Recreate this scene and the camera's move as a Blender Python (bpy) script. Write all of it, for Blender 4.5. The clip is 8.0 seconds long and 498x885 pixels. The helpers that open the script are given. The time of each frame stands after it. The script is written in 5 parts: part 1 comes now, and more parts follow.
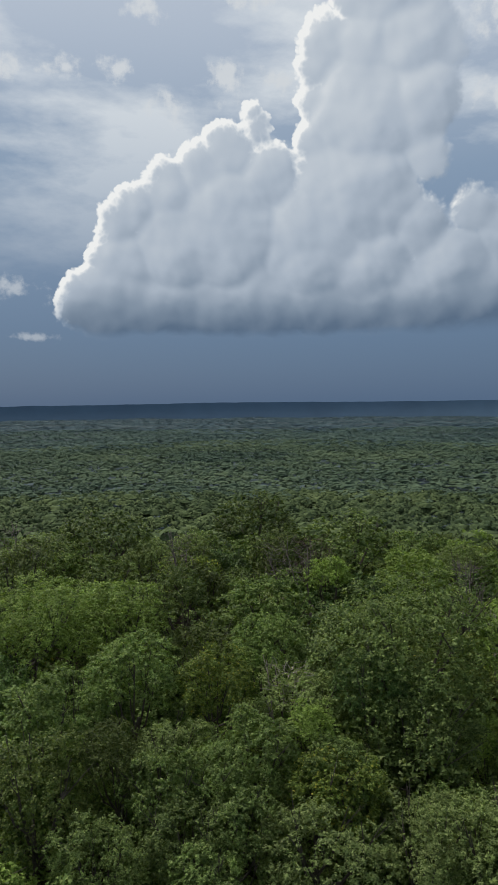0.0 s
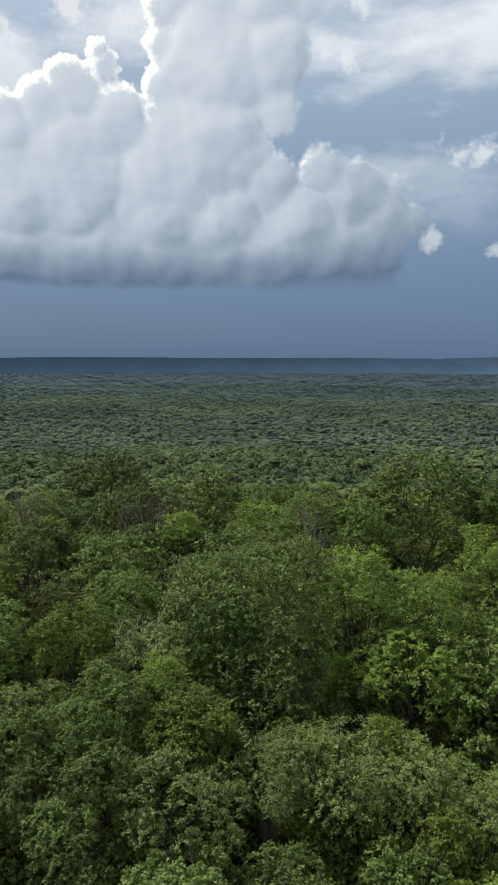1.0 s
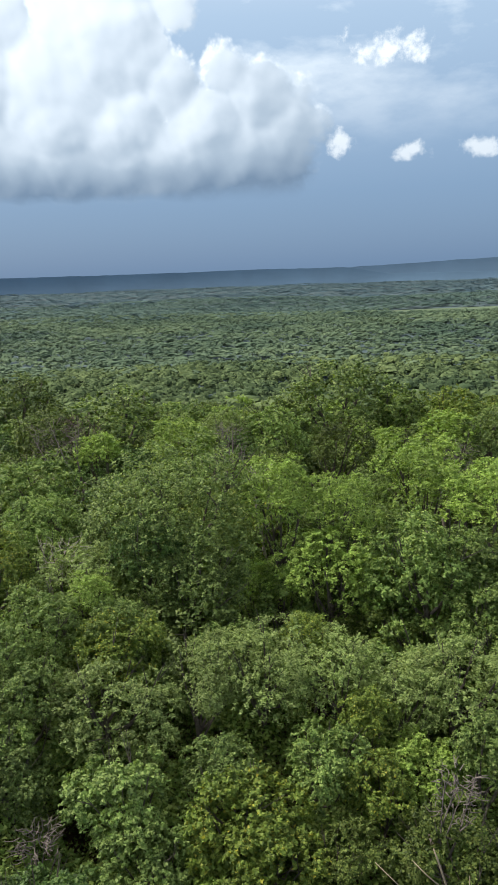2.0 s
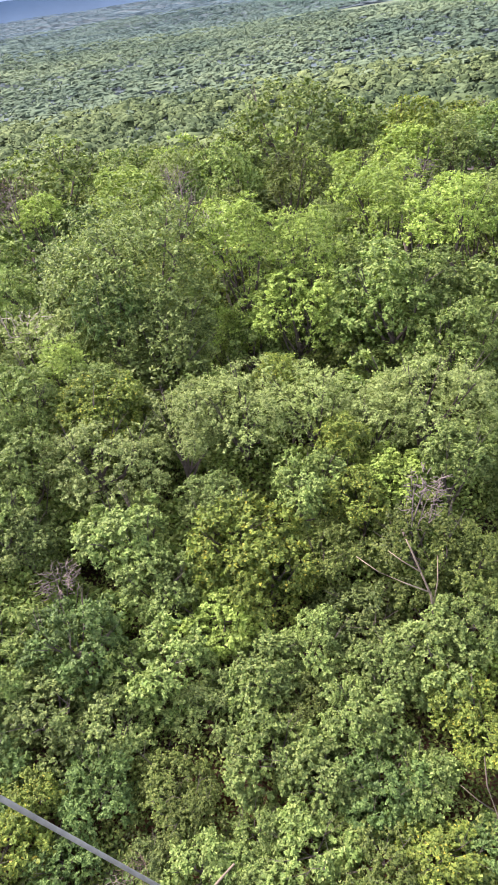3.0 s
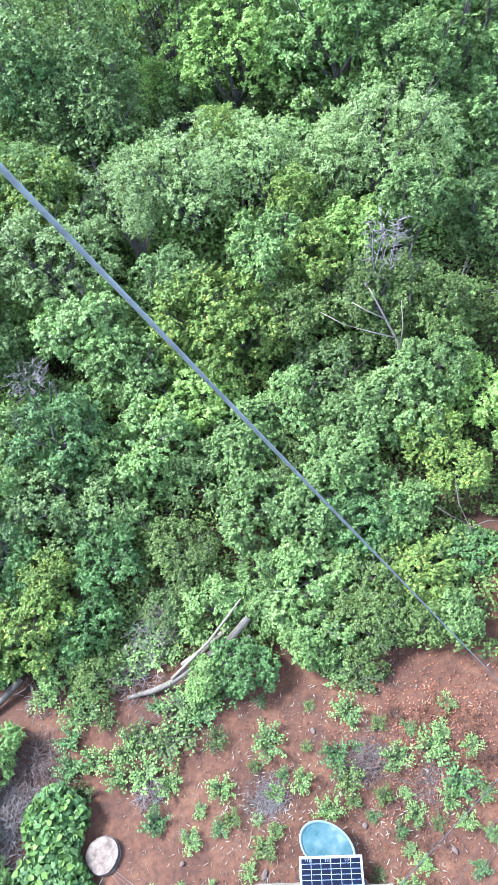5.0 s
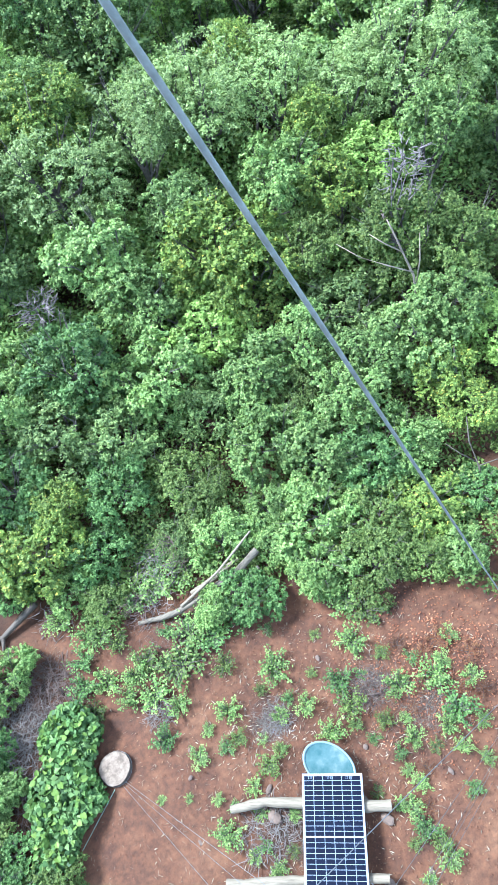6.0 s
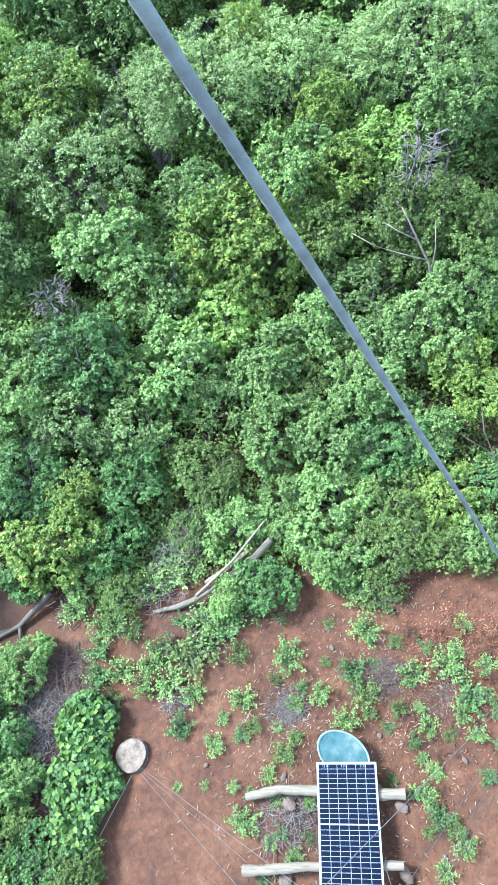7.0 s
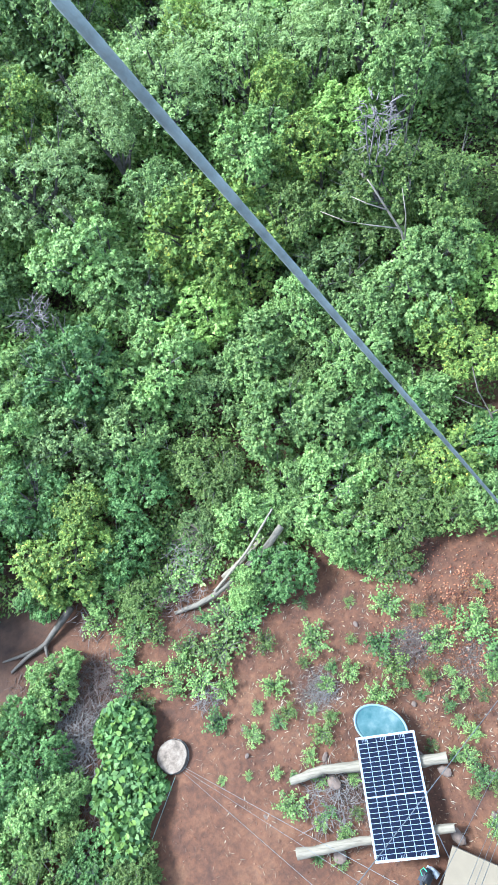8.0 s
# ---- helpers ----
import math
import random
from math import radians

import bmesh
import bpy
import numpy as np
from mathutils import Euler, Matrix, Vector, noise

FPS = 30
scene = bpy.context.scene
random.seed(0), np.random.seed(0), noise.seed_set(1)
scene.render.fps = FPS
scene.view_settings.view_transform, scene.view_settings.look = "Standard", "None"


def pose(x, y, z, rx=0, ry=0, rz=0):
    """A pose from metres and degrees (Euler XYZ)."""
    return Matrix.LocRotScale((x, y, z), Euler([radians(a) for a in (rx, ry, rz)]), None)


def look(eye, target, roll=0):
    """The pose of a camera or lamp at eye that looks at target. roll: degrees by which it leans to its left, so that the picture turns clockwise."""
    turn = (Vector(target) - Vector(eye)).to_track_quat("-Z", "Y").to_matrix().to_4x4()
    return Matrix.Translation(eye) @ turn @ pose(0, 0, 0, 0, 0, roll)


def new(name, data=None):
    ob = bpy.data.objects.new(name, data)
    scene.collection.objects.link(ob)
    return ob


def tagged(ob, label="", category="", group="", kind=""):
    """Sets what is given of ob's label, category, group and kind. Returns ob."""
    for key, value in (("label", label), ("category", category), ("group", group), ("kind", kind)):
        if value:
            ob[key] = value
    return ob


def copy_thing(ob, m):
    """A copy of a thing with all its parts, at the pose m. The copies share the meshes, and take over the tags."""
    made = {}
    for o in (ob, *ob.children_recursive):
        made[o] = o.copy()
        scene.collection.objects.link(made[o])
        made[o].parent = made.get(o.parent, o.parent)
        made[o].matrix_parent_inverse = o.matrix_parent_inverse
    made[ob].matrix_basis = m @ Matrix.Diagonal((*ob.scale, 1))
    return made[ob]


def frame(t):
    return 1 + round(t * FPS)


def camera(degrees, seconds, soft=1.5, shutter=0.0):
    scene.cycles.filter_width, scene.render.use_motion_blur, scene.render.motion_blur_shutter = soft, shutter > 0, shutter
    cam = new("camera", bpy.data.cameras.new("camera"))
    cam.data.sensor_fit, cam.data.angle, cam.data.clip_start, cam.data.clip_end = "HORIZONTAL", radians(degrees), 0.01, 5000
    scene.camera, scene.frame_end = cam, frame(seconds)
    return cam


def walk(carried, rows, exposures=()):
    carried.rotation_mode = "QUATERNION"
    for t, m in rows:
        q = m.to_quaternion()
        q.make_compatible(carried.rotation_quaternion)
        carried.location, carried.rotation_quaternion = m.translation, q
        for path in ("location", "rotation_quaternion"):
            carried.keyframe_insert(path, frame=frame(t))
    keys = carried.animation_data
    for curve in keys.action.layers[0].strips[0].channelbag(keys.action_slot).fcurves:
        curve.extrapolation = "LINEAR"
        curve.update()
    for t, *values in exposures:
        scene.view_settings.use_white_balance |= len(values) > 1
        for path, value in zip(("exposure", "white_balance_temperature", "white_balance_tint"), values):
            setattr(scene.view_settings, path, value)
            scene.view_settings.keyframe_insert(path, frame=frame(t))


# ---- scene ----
# ---------------------------------------------------------------- camera
EYE = 14.1
cam = camera(38.9, 8.0, soft=0.7)
# seconds, eye offset x y z, yaw to the left, pitch up, roll
PATH = [
    (0.0, -0.023, 0.158, 0.000, 0.00, -3.15, -0.55),
    (0.5, -0.022, 0.142, 0.009, -4.16, -4.78, -0.54),
    (1.0, -0.001, 0.107, 0.001, -11.99, -6.76, 0.13),
    (1.2, 0.008, 0.090, -0.007, -15.60, -8.10, 0.05),
    (2.3, 0.198, -0.018, -0.113, -19.20, -18.57, -2.10),
    (2.5, 0.200, -0.027, -0.131, -19.21, -23.48, -3.24),
    (3.0, 0.189, -0.057, -0.180, -19.20, -33.82, -8.93),
    (3.5, 0.152, -0.084, -0.235, -19.22, -41.36, -14.58),
    (4.0, 0.089, -0.100, -0.266, -19.11, -45.48, -16.48),
    (4.5, 0.056, -0.121, -0.323, -18.60, -48.56, -17.27),
    (5.0, 0.051, -0.115, -0.413, -17.54, -51.63, -18.06),
    (5.2, 0.033, -0.104, -0.435, -16.76, -53.09, -18.58),
    (6.3, -0.021, 0.025, -0.336, -12.97, -57.24, -20.69),
    (6.5, -0.020, 0.058, -0.323, -12.55, -57.41, -21.11),
    (7.0, -0.025, 0.098, -0.292, -11.50, -57.59, -22.08),
    (7.5, -0.027, 0.084, -0.279, -10.89, -57.69, -23.31),
    (8.0, -0.033, 0.059, -0.277, -11.07, -58.24, -30.12),
]
EXPOSURES = [(0.0, -0.55, 6400, 9), (1.2, -0.13, 6550, 8), (2.3, 0.68, 6700, 7), (2.5, 0.88, 6750, 10), (3.0, 1.62, 6450, 29), (3.5, 1.96, 6200, 31), (4.0, 2.04, 5300, 25), (4.5, 2.08, 4950, 17), (5.0, 2.14, 4800, 14), (6.5, 2.06, 4780, 5), (8.0, 1.99, 4780, 5)]


def eye_pose(x, y, z, yaw, pitch, roll):
    return Matrix.Translation((x, y, EYE + z)) @ pose(0, 0, 0, 0, 0, yaw) @ pose(0, 0, 0, 90 + pitch) @ pose(0, 0, 0, 0, 0, roll)


walk(cam, [(t, eye_pose(*row)) for t, *row in PATH], EXPOSURES)

# ---------------------------------------------------------------- light
SUN_AZ, SUN_EL = -44.0, 50.0          # degrees clockwise from +y, and up
world = bpy.data.worlds.new("sky")
scene.world = world
world.use_nodes = True
wn, wl = world.node_tree.nodes, world.node_tree.links
background = wn["Background"]
sky = wn.new("ShaderNodeTexSky")
sky.sky_type, sky.sun_disc = "NISHITA", False
sky.sun_elevation, sky.sun_rotation = radians(SUN_EL), radians(SUN_AZ)
sky.dust_density, sky.ozone_density = 2.0, 2.0
dim = wn.new("ShaderNodeVectorMath")
dim.operation = "SCALE"
dim.inputs["Scale"].default_value = 0.11
wl.new(sky.outputs[0], dim.inputs[0])
coord = wn.new("ShaderNodeTexCoord")
split = wn.new("ShaderNodeSeparateXYZ")
wl.new(coord.outputs["Generated"], split.inputs[0])
# storm haze low down, thin grey cloud above it
band = wn.new("ShaderNodeValToRGB")
band.color_ramp.elements[0].position, band.color_ramp.elements[0].color = 0.0, (0.13, 0.215, 0.36, 1)
band.color_ramp.elements[1].position, band.color_ramp.elements[1].color = 0.55, (0.86, 0.94, 1.06, 1)
mid = band.color_ramp.elements.new(0.1)
mid.color = (0.18, 0.285, 0.455, 1)
mid = band.color_ramp.elements.new(0.3)
mid.color = (0.37, 0.50, 0.68, 1)
wl.new(split.outputs["Z"], band.inputs[0])
veil = wn.new("ShaderNodeMix")
veil.data_type = "RGBA"
veil.inputs["Factor"].default_value = 0.9
wl.new(dim.outputs[0], veil.inputs["A"])
wl.new(band.outputs[0], veil.inputs["B"])
# broken flat clouds
flat = wn.new("ShaderNodeMapping")
flat.inputs["Scale"].default_value = (1.0, 1.0, 2.6)
wl.new(coord.outputs["Generated"], flat.inputs[0])
puff = wn.new("ShaderNodeTexNoise")
puff.inputs["Scale"].default_value, puff.inputs["Detail"].default_value = 3.4, 10.0
puff.inputs["Roughness"].default_value = 0.56
wl.new(flat.outputs[0], puff.inputs["Vector"])
cover = wn.new("ShaderNodeValToRGB")
cover.color_ramp.elements[0].position, cover.color_ramp.elements[1].position = 0.47, 0.62
wl.new(puff.outputs["Fac"], cover.inputs[0])
lift = wn.new("ShaderNodeMapRange")
lift.inputs["From Min"].default_value, lift.inputs["From Max"].default_value = 0.14, 0.40
wl.new(split.outputs["Z"], lift.inputs["Value"])
share = wn.new("ShaderNodeMath")
share.operation = "MULTIPLY"
wl.new(cover.outputs[0], share.inputs[0])
wl.new(lift.outputs[0], share.inputs[1])
cloudy = wn.new("ShaderNodeMix")
cloudy.data_type = "RGBA"
wl.new(share.outputs[0], cloudy.inputs["Factor"])
wl.new(veil.outputs["Result"], cloudy.inputs["A"])
cloudy.inputs["B"].default_value = (1.0, 1.06, 1.12, 1)
# heaped storm cloud: bearing, height and radius of its puffs, in degrees
TOWER = [(-13.4, 7.5, 2.0), (-11.7, 8.8, 2.7), (-9.9, 11.0, 3.0), (-10.3, 13.7, 2.0), (-8.9, 15.1, 1.9), (-8.4, 7.8, 2.7), (-6.1, 16.0, 2.5), (-5.5, 12.3, 4.3), (-6.5, 17.6, 1.5), (-3.8, 17.8, 2.3), (-1.6, 19.4, 2.2), (-1.9, 13.4, 5.2), (-4.2, 7.6, 2.7), (0.5, 8.7, 3.6), (0.9, 20.9, 1.3), (0.5, 22.0, 0.8), (1.5, 17.4, 2.7), (5.5, 20.1, 1.9), (5.2, 22.7, 1.6), (5.3, 24.8, 1.6), (6.4, 26.3, 2.4), (9.4, 26.0, 3.2), (12.8, 26.4, 3.9), (14.9, 25.5, 2.5), (9.2, 21.7, 5.0), (13.1, 22.2, 3.9), (8.6, 16.4, 5.2), (5.0, 12.4, 5.2), (9.0, 10.6, 4.3), (14.0, 18.7, 2.3), (11.0, 31.0, 5.0)]
SHOULDER = [(17.6, 14.0, 2.3), (19.9, 12.2, 3.2), (16.0, 10.4, 3.6), (13.6, 13.4, 2.6), (19.1, 8.8, 3.4), (22.1, 9.9, 3.0), (23.2, 12.7, 1.4), (12.2, 7.3, 2.6), (24.1, 10.2, 1.8)]
# small torn clouds: bearing, height, half width, half height
WISPS = [(-5.9, 22.2, 2.2, 1.3), (-14.0, 24.4, 3.0, 1.0), (-10.3, 24.6, 2.0, 1.0), (-18.4, 23.9, 1.6, 1.2), (-7.6, 28.3, 1.8, 1.2), (-1.3, 24.3, 1.6, 2.0), (2.6, 24.0, 1.6, 1.4), (0.8, 29.3, 3.6, 0.9), (-18.6, 8.9, 2.8, 1.3), (-16.6, 5.3, 2.4, 0.5), (19.4, 26.6, 2.2, 3.4), (19.2, 22.0, 2.0, 1.4), (31.5, 8.2, 1.6, 0.8), (36.8, 8.2, 2.0, 0.9), (26.0, 9.2, 1.6, 1.0), (29.5, 15.0, 4.0, 1.4)]


def calc(tree, how, *values):
    """A Math node of the tree with those sockets or numbers; its result."""
    k = tree.nodes.new("ShaderNodeMath")
    k.operation = how
    for i, value in enumerate(values):
        if isinstance(value, (int, float)):
            k.inputs[i].default_value = value
        else:
            tree.links.new(value, k.inputs[i])
    return k.outputs[0]


def vcalc(tree, how, a, b, out=0):
    k = tree.nodes.new("ShaderNodeVectorMath")
    k.operation = how
    for i, value in enumerate((a, b)):
        if isinstance(value, tuple):
            k.inputs[i].default_value = value
        else:
            tree.links.new(value, k.inputs[i])
    return k.outputs[out]


def step_of(tree, value, low, high, to_low=0.0, to_high=1.0, smooth=True):
    k = tree.nodes.new("ShaderNodeMapRange")
    k.interpolation_type = "SMOOTHSTEP" if smooth else "LINEAR"
    for key, v in (("Value", value), ("From Min", low), ("From Max", high), ("To Min", to_low), ("To Max", to_high)):
        if isinstance(v, (int, float)):
            k.inputs[key].default_value = v
        else:
            tree.links.new(v, k.inputs[key])
    return k.outputs[0]


def group_of(name, outputs):
    g = bpy.data.node_groups.new(name, "ShaderNodeTree")
    g.interface.new_socket("Place", in_out="INPUT", socket_type="NodeSocketVector")
    for o in outputs:
        g.interface.new_socket(o, in_out="OUTPUT", socket_type="NodeSocketFloat")
    return g, g.nodes.new("NodeGroupInput").outputs[0], g.nodes.new("NodeGroupOutput")


def cloud_group():
    """The depth inside the heaped cloud's outline, in degrees, and the height of its billows."""
    g, place, out = group_of("heaped_cloud", ("Depth", "Billow"))
    bend = g.nodes.new("ShaderNodeTexNoise")
    bend.inputs["Scale"].default_value, bend.inputs["Detail"].default_value = 0.3, 3.0
    g.links.new(place, bend.inputs["Vector"])
    off = vcalc(g, "MULTIPLY", vcalc(g, "SUBTRACT", bend.outputs["Color"], (0.5, 0.5, 0.5)), (1.3, 1.3, 0.0))
    bent = vcalc(g, "ADD", place, off)
    billow = fine = None
    for scale, high, soft in ((0.3, 0.8, 0.5), (0.7, 0.26, 0.4), (1.4, 0.4, 0.3), (3.4, 0.17, 0.2)):
        cell = g.nodes.new("ShaderNodeTexVoronoi")
        cell.voronoi_dimensions, cell.feature = "2D", "SMOOTH_F1"
        cell.inputs["Scale"].default_value, cell.inputs["Smoothness"].default_value = scale, soft
        g.links.new(bent, cell.inputs["Vector"])
        one = calc(g, "MULTIPLY", calc(g, "SUBTRACT", 0.45, cell.outputs["Distance"]), high)
        if scale < 1.0:
            billow = one if billow is None else calc(g, "ADD", billow, one)
        else:
            fine = one if fine is None else calc(g, "ADD", fine, one)
    gap = None
    for az, el, r in TOWER + SHOULDER:
        far = vcalc(g, "DISTANCE", bent, (az, el, 0.0), 1)
        d = calc(g, "MULTIPLY", calc(g, "SUBTRACT", calc(g, "MULTIPLY", far, far), r * r), 0.5 / r)
        gap = d if gap is None else calc(g, "SMOOTH_MIN", gap, d, 0.35)
    axes = g.nodes.new("ShaderNodeSeparateXYZ")
    g.links.new(bent, axes.inputs[0])
    # the flat base is one long roll
    off = calc(g, "SUBTRACT", axes.outputs[0], calc(g, "MINIMUM", calc(g, "MAXIMUM", axes.outputs[0], -11.9), 21.5))
    up = calc(g, "SUBTRACT", axes.outputs[1], 8.1)
    d = calc(g, "MULTIPLY", calc(g, "SUBTRACT", calc(g, "ADD", calc(g, "MULTIPLY", off, off), calc(g, "MULTIPLY", up, up)), 10.2), 0.156)
    gap = calc(g, "SMOOTH_MIN", gap, d, 0.35)
    depth = calc(g, "SUBTRACT", calc(g, "ADD", calc(g, "MULTIPLY", billow, 0.45), fine), gap)
    depth = calc(g, "SMOOTH_MIN", depth, calc(g, "SUBTRACT", axes.outputs[1], 5.2), 0.5)
    g.links.new(depth, out.inputs["Depth"])
    g.links.new(calc(g, "SUBTRACT", billow, gap), out.inputs["Billow"])
    return g


def wisp_group():
    """How thick the small torn clouds are."""
    g, place, out = group_of("torn_cloud", ("Depth",))
    most = None
    for az, el, wide, high in WISPS:
        d = vcalc(g, "MULTIPLY", vcalc(g, "SUBTRACT", place, (az, el, 0.0)), (1 / wide, 1 / high, 0.0))
        one = calc(g, "SUBTRACT", 1.0, vcalc(g, "LENGTH", d, (0.0, 0.0, 0.0), 1))
        most = one if most is None else calc(g, "MAXIMUM", most, one)
    torn = g.nodes.new("ShaderNodeTexNoise")
    torn.inputs["Scale"].default_value, torn.inputs["Detail"].default_value, torn.inputs["Roughness"].default_value = 0.55, 8.0, 0.6
    g.links.new(place, torn.inputs["Vector"])
    g.links.new(calc(g, "ADD", most, calc(g, "MULTIPLY", calc(g, "SUBTRACT", torn.outputs["Fac"], 0.55), 3.6)), out.inputs["Depth"])
    return g


wt = world.node_tree
bearing = calc(wt, "MULTIPLY", calc(wt, "ARCTAN2", split.outputs["X"], split.outputs["Y"]), 57.2958)
rise = calc(wt, "MULTIPLY", calc(wt, "ARCSINE", split.outputs["Z"]), 57.2958)
joined = wn.new("ShaderNodeCombineXYZ")
wl.new(bearing, joined.inputs[0])
wl.new(rise, joined.inputs[1])
heap = cloud_group()


def heap_at(shift):
    k = wn.new("ShaderNodeGroup")
    k.node_tree = heap
    wl.new(vcalc(wt, "ADD", joined.outputs[0], shift), k.inputs[0])
    return k


here, sunward, edge = heap_at((0, 0, 0)), heap_at((-0.55, 0.5, 0)), heap_at((-0.3, 0.26, 0))
slope = calc(wt, "SUBTRACT", here.outputs["Billow"], sunward.outputs["Billow"])
lining = calc(wt, "SUBTRACT", 1.0, step_of(wt, edge.outputs["Depth"], -0.05, 0.62))
tone = calc(wt, "ADD", calc(wt, "MULTIPLY", slope, 0.25), calc(wt, "MULTIPLY", lining, 0.4))
tone = calc(wt, "ADD", tone, step_of(wt, rise, 4.6, 11.0, 0.06, 0.49))
tone = calc(wt, "ADD", tone, step_of(wt, rise, 11.0, 24.0, 0.0, 0.14))
tone = calc(wt, "SUBTRACT", tone, step_of(wt, bearing, 11.0, 22.0, 0.0, 0.12))
paint = wn.new("ShaderNodeValToRGB")
paint.color_ramp.elements[0].position, paint.color_ramp.elements[0].color = 0.0, (0.16, 0.235, 0.35, 1)
paint.color_ramp.elements[1].position, paint.color_ramp.elements[1].color = 1.0, (1.32, 1.32, 1.30, 1)
for stop, colour in ((0.28, (0.35, 0.44, 0.56, 1)), (0.52, (0.62, 0.71, 0.83, 1)), (0.75, (0.84, 0.91, 0.99, 1))):
    paint.color_ramp.elements.new(stop).color = colour
wl.new(tone, paint.inputs[0])
softness = step_of(wt, bearing, 9.0, 20.0, 0.2, 1.0)
softness = calc(wt, "ADD", softness, step_of(wt, rise, 5.6, 8.0, 0.7, 0.0))
thick = step_of(wt, here.outputs["Depth"], 0.0, softness)
wisp = wn.new("ShaderNodeGroup")
wisp.node_tree = wisp_group()
wl.new(joined.outputs[0], wisp.inputs[0])
torn_sky = wn.new("ShaderNodeMix")
torn_sky.data_type = "RGBA"
wl.new(calc(wt, "MULTIPLY", step_of(wt, wisp.outputs[0], -0.05, 0.8), step_of(wt, rise, 4.0, 20.0, 0.45, 0.9)), torn_sky.inputs["Factor"])
wl.new(cloudy.outputs["Result"], torn_sky.inputs["A"])
torn_sky.inputs["B"].default_value = (0.98, 1.02, 1.06, 1)
heaped = wn.new("ShaderNodeMix")
heaped.data_type = "RGBA"
wl.new(thick, heaped.inputs["Factor"])
wl.new(torn_sky.outputs["Result"], heaped.inputs["A"])
wl.new(paint.outputs[0], heaped.inputs["B"])
# added dimming of the sky above the view, to cut fill light below
grey = wn.new("ShaderNodeVectorMath")
grey.operation = "SCALE"
wl.new(heaped.outputs["Result"], grey.inputs[0])
wl.new(step_of(wt, split.outputs["Z"], 0.45, 0.9, 1.0, 0.46), grey.inputs["Scale"])
wl.new(grey.outputs[0], background.inputs["Color"])
background.inputs["Strength"].default_value = 0.95

sun = new("sun", bpy.data.lights.new("sun", "SUN"))
sun.data.energy, sun.data.angle, sun.data.color = 3.95, radians(17), (1.0, 0.94, 0.84)
sun_way = Vector((math.sin(radians(SUN_AZ)) * math.cos(radians(SUN_EL)), math.cos(radians(SUN_AZ)) * math.cos(radians(SUN_EL)), math.sin(radians(SUN_EL))))
sun.matrix_world = look(sun_way * 50, (0, 0, 0))
rng = np.random.default_rng(7)


# ---------------------------------------------------------------- materials
def material(name, roughness=0.8, metallic=0.0):
    m = bpy.data.materials.new(name)
    m.use_nodes = True
    b = m.node_tree.nodes["Principled BSDF"]
    b.inputs["Roughness"].default_value, b.inputs["Metallic"].default_value = roughness, metallic
    return m, m.node_tree.nodes, m.node_tree.links, b


def ramp_of(n, stops):
    r = n.new("ShaderNodeValToRGB")
    e = r.color_ramp.elements
    e[0].position, e[0].color = stops[0][0], (*stops[0][1], 1)
    e[1].position, e[1].color = stops[-1][0], (*stops[-1][1], 1)
    for p, c in stops[1:-1]:
        e.new(p).color = (*c, 1)
    return r


def noise_of(n, l, scale, detail=6.0, rough=0.6, space="Object"):
    c = n.new("ShaderNodeTexCoord")
    t = n.new("ShaderNodeTexNoise")
    t.inputs["Scale"].default_value, t.inputs["Detail"].default_value, t.inputs["Roughness"].default_value = scale, detail, rough
    l.new(c.outputs[space], t.inputs["Vector"])
    return t


def mixed(n, l, fac, a, b, how="MIX"):
    m = n.new("ShaderNodeMix")
    m.data_type, m.blend_type = "RGBA", how
    for value, key in ((fac, "Factor"), (a, "A"), (b, "B")):
        if isinstance(value, (int, float)):
            m.inputs[key].default_value = value
        elif isinstance(value, tuple):
            m.inputs[key].default_value = (*value, 1)
        else:
            l.new(value, m.inputs[key])
    return m.outputs["Result"]


def bumped(n, l, b, height, strength=0.5, distance=0.02):
    u = n.new("ShaderNodeBump")
    u.inputs["Strength"].default_value, u.inputs["Distance"].default_value = strength, distance
    l.new(height, u.inputs["Height"])
    l.new(u.outputs[0], b.inputs["Normal"])


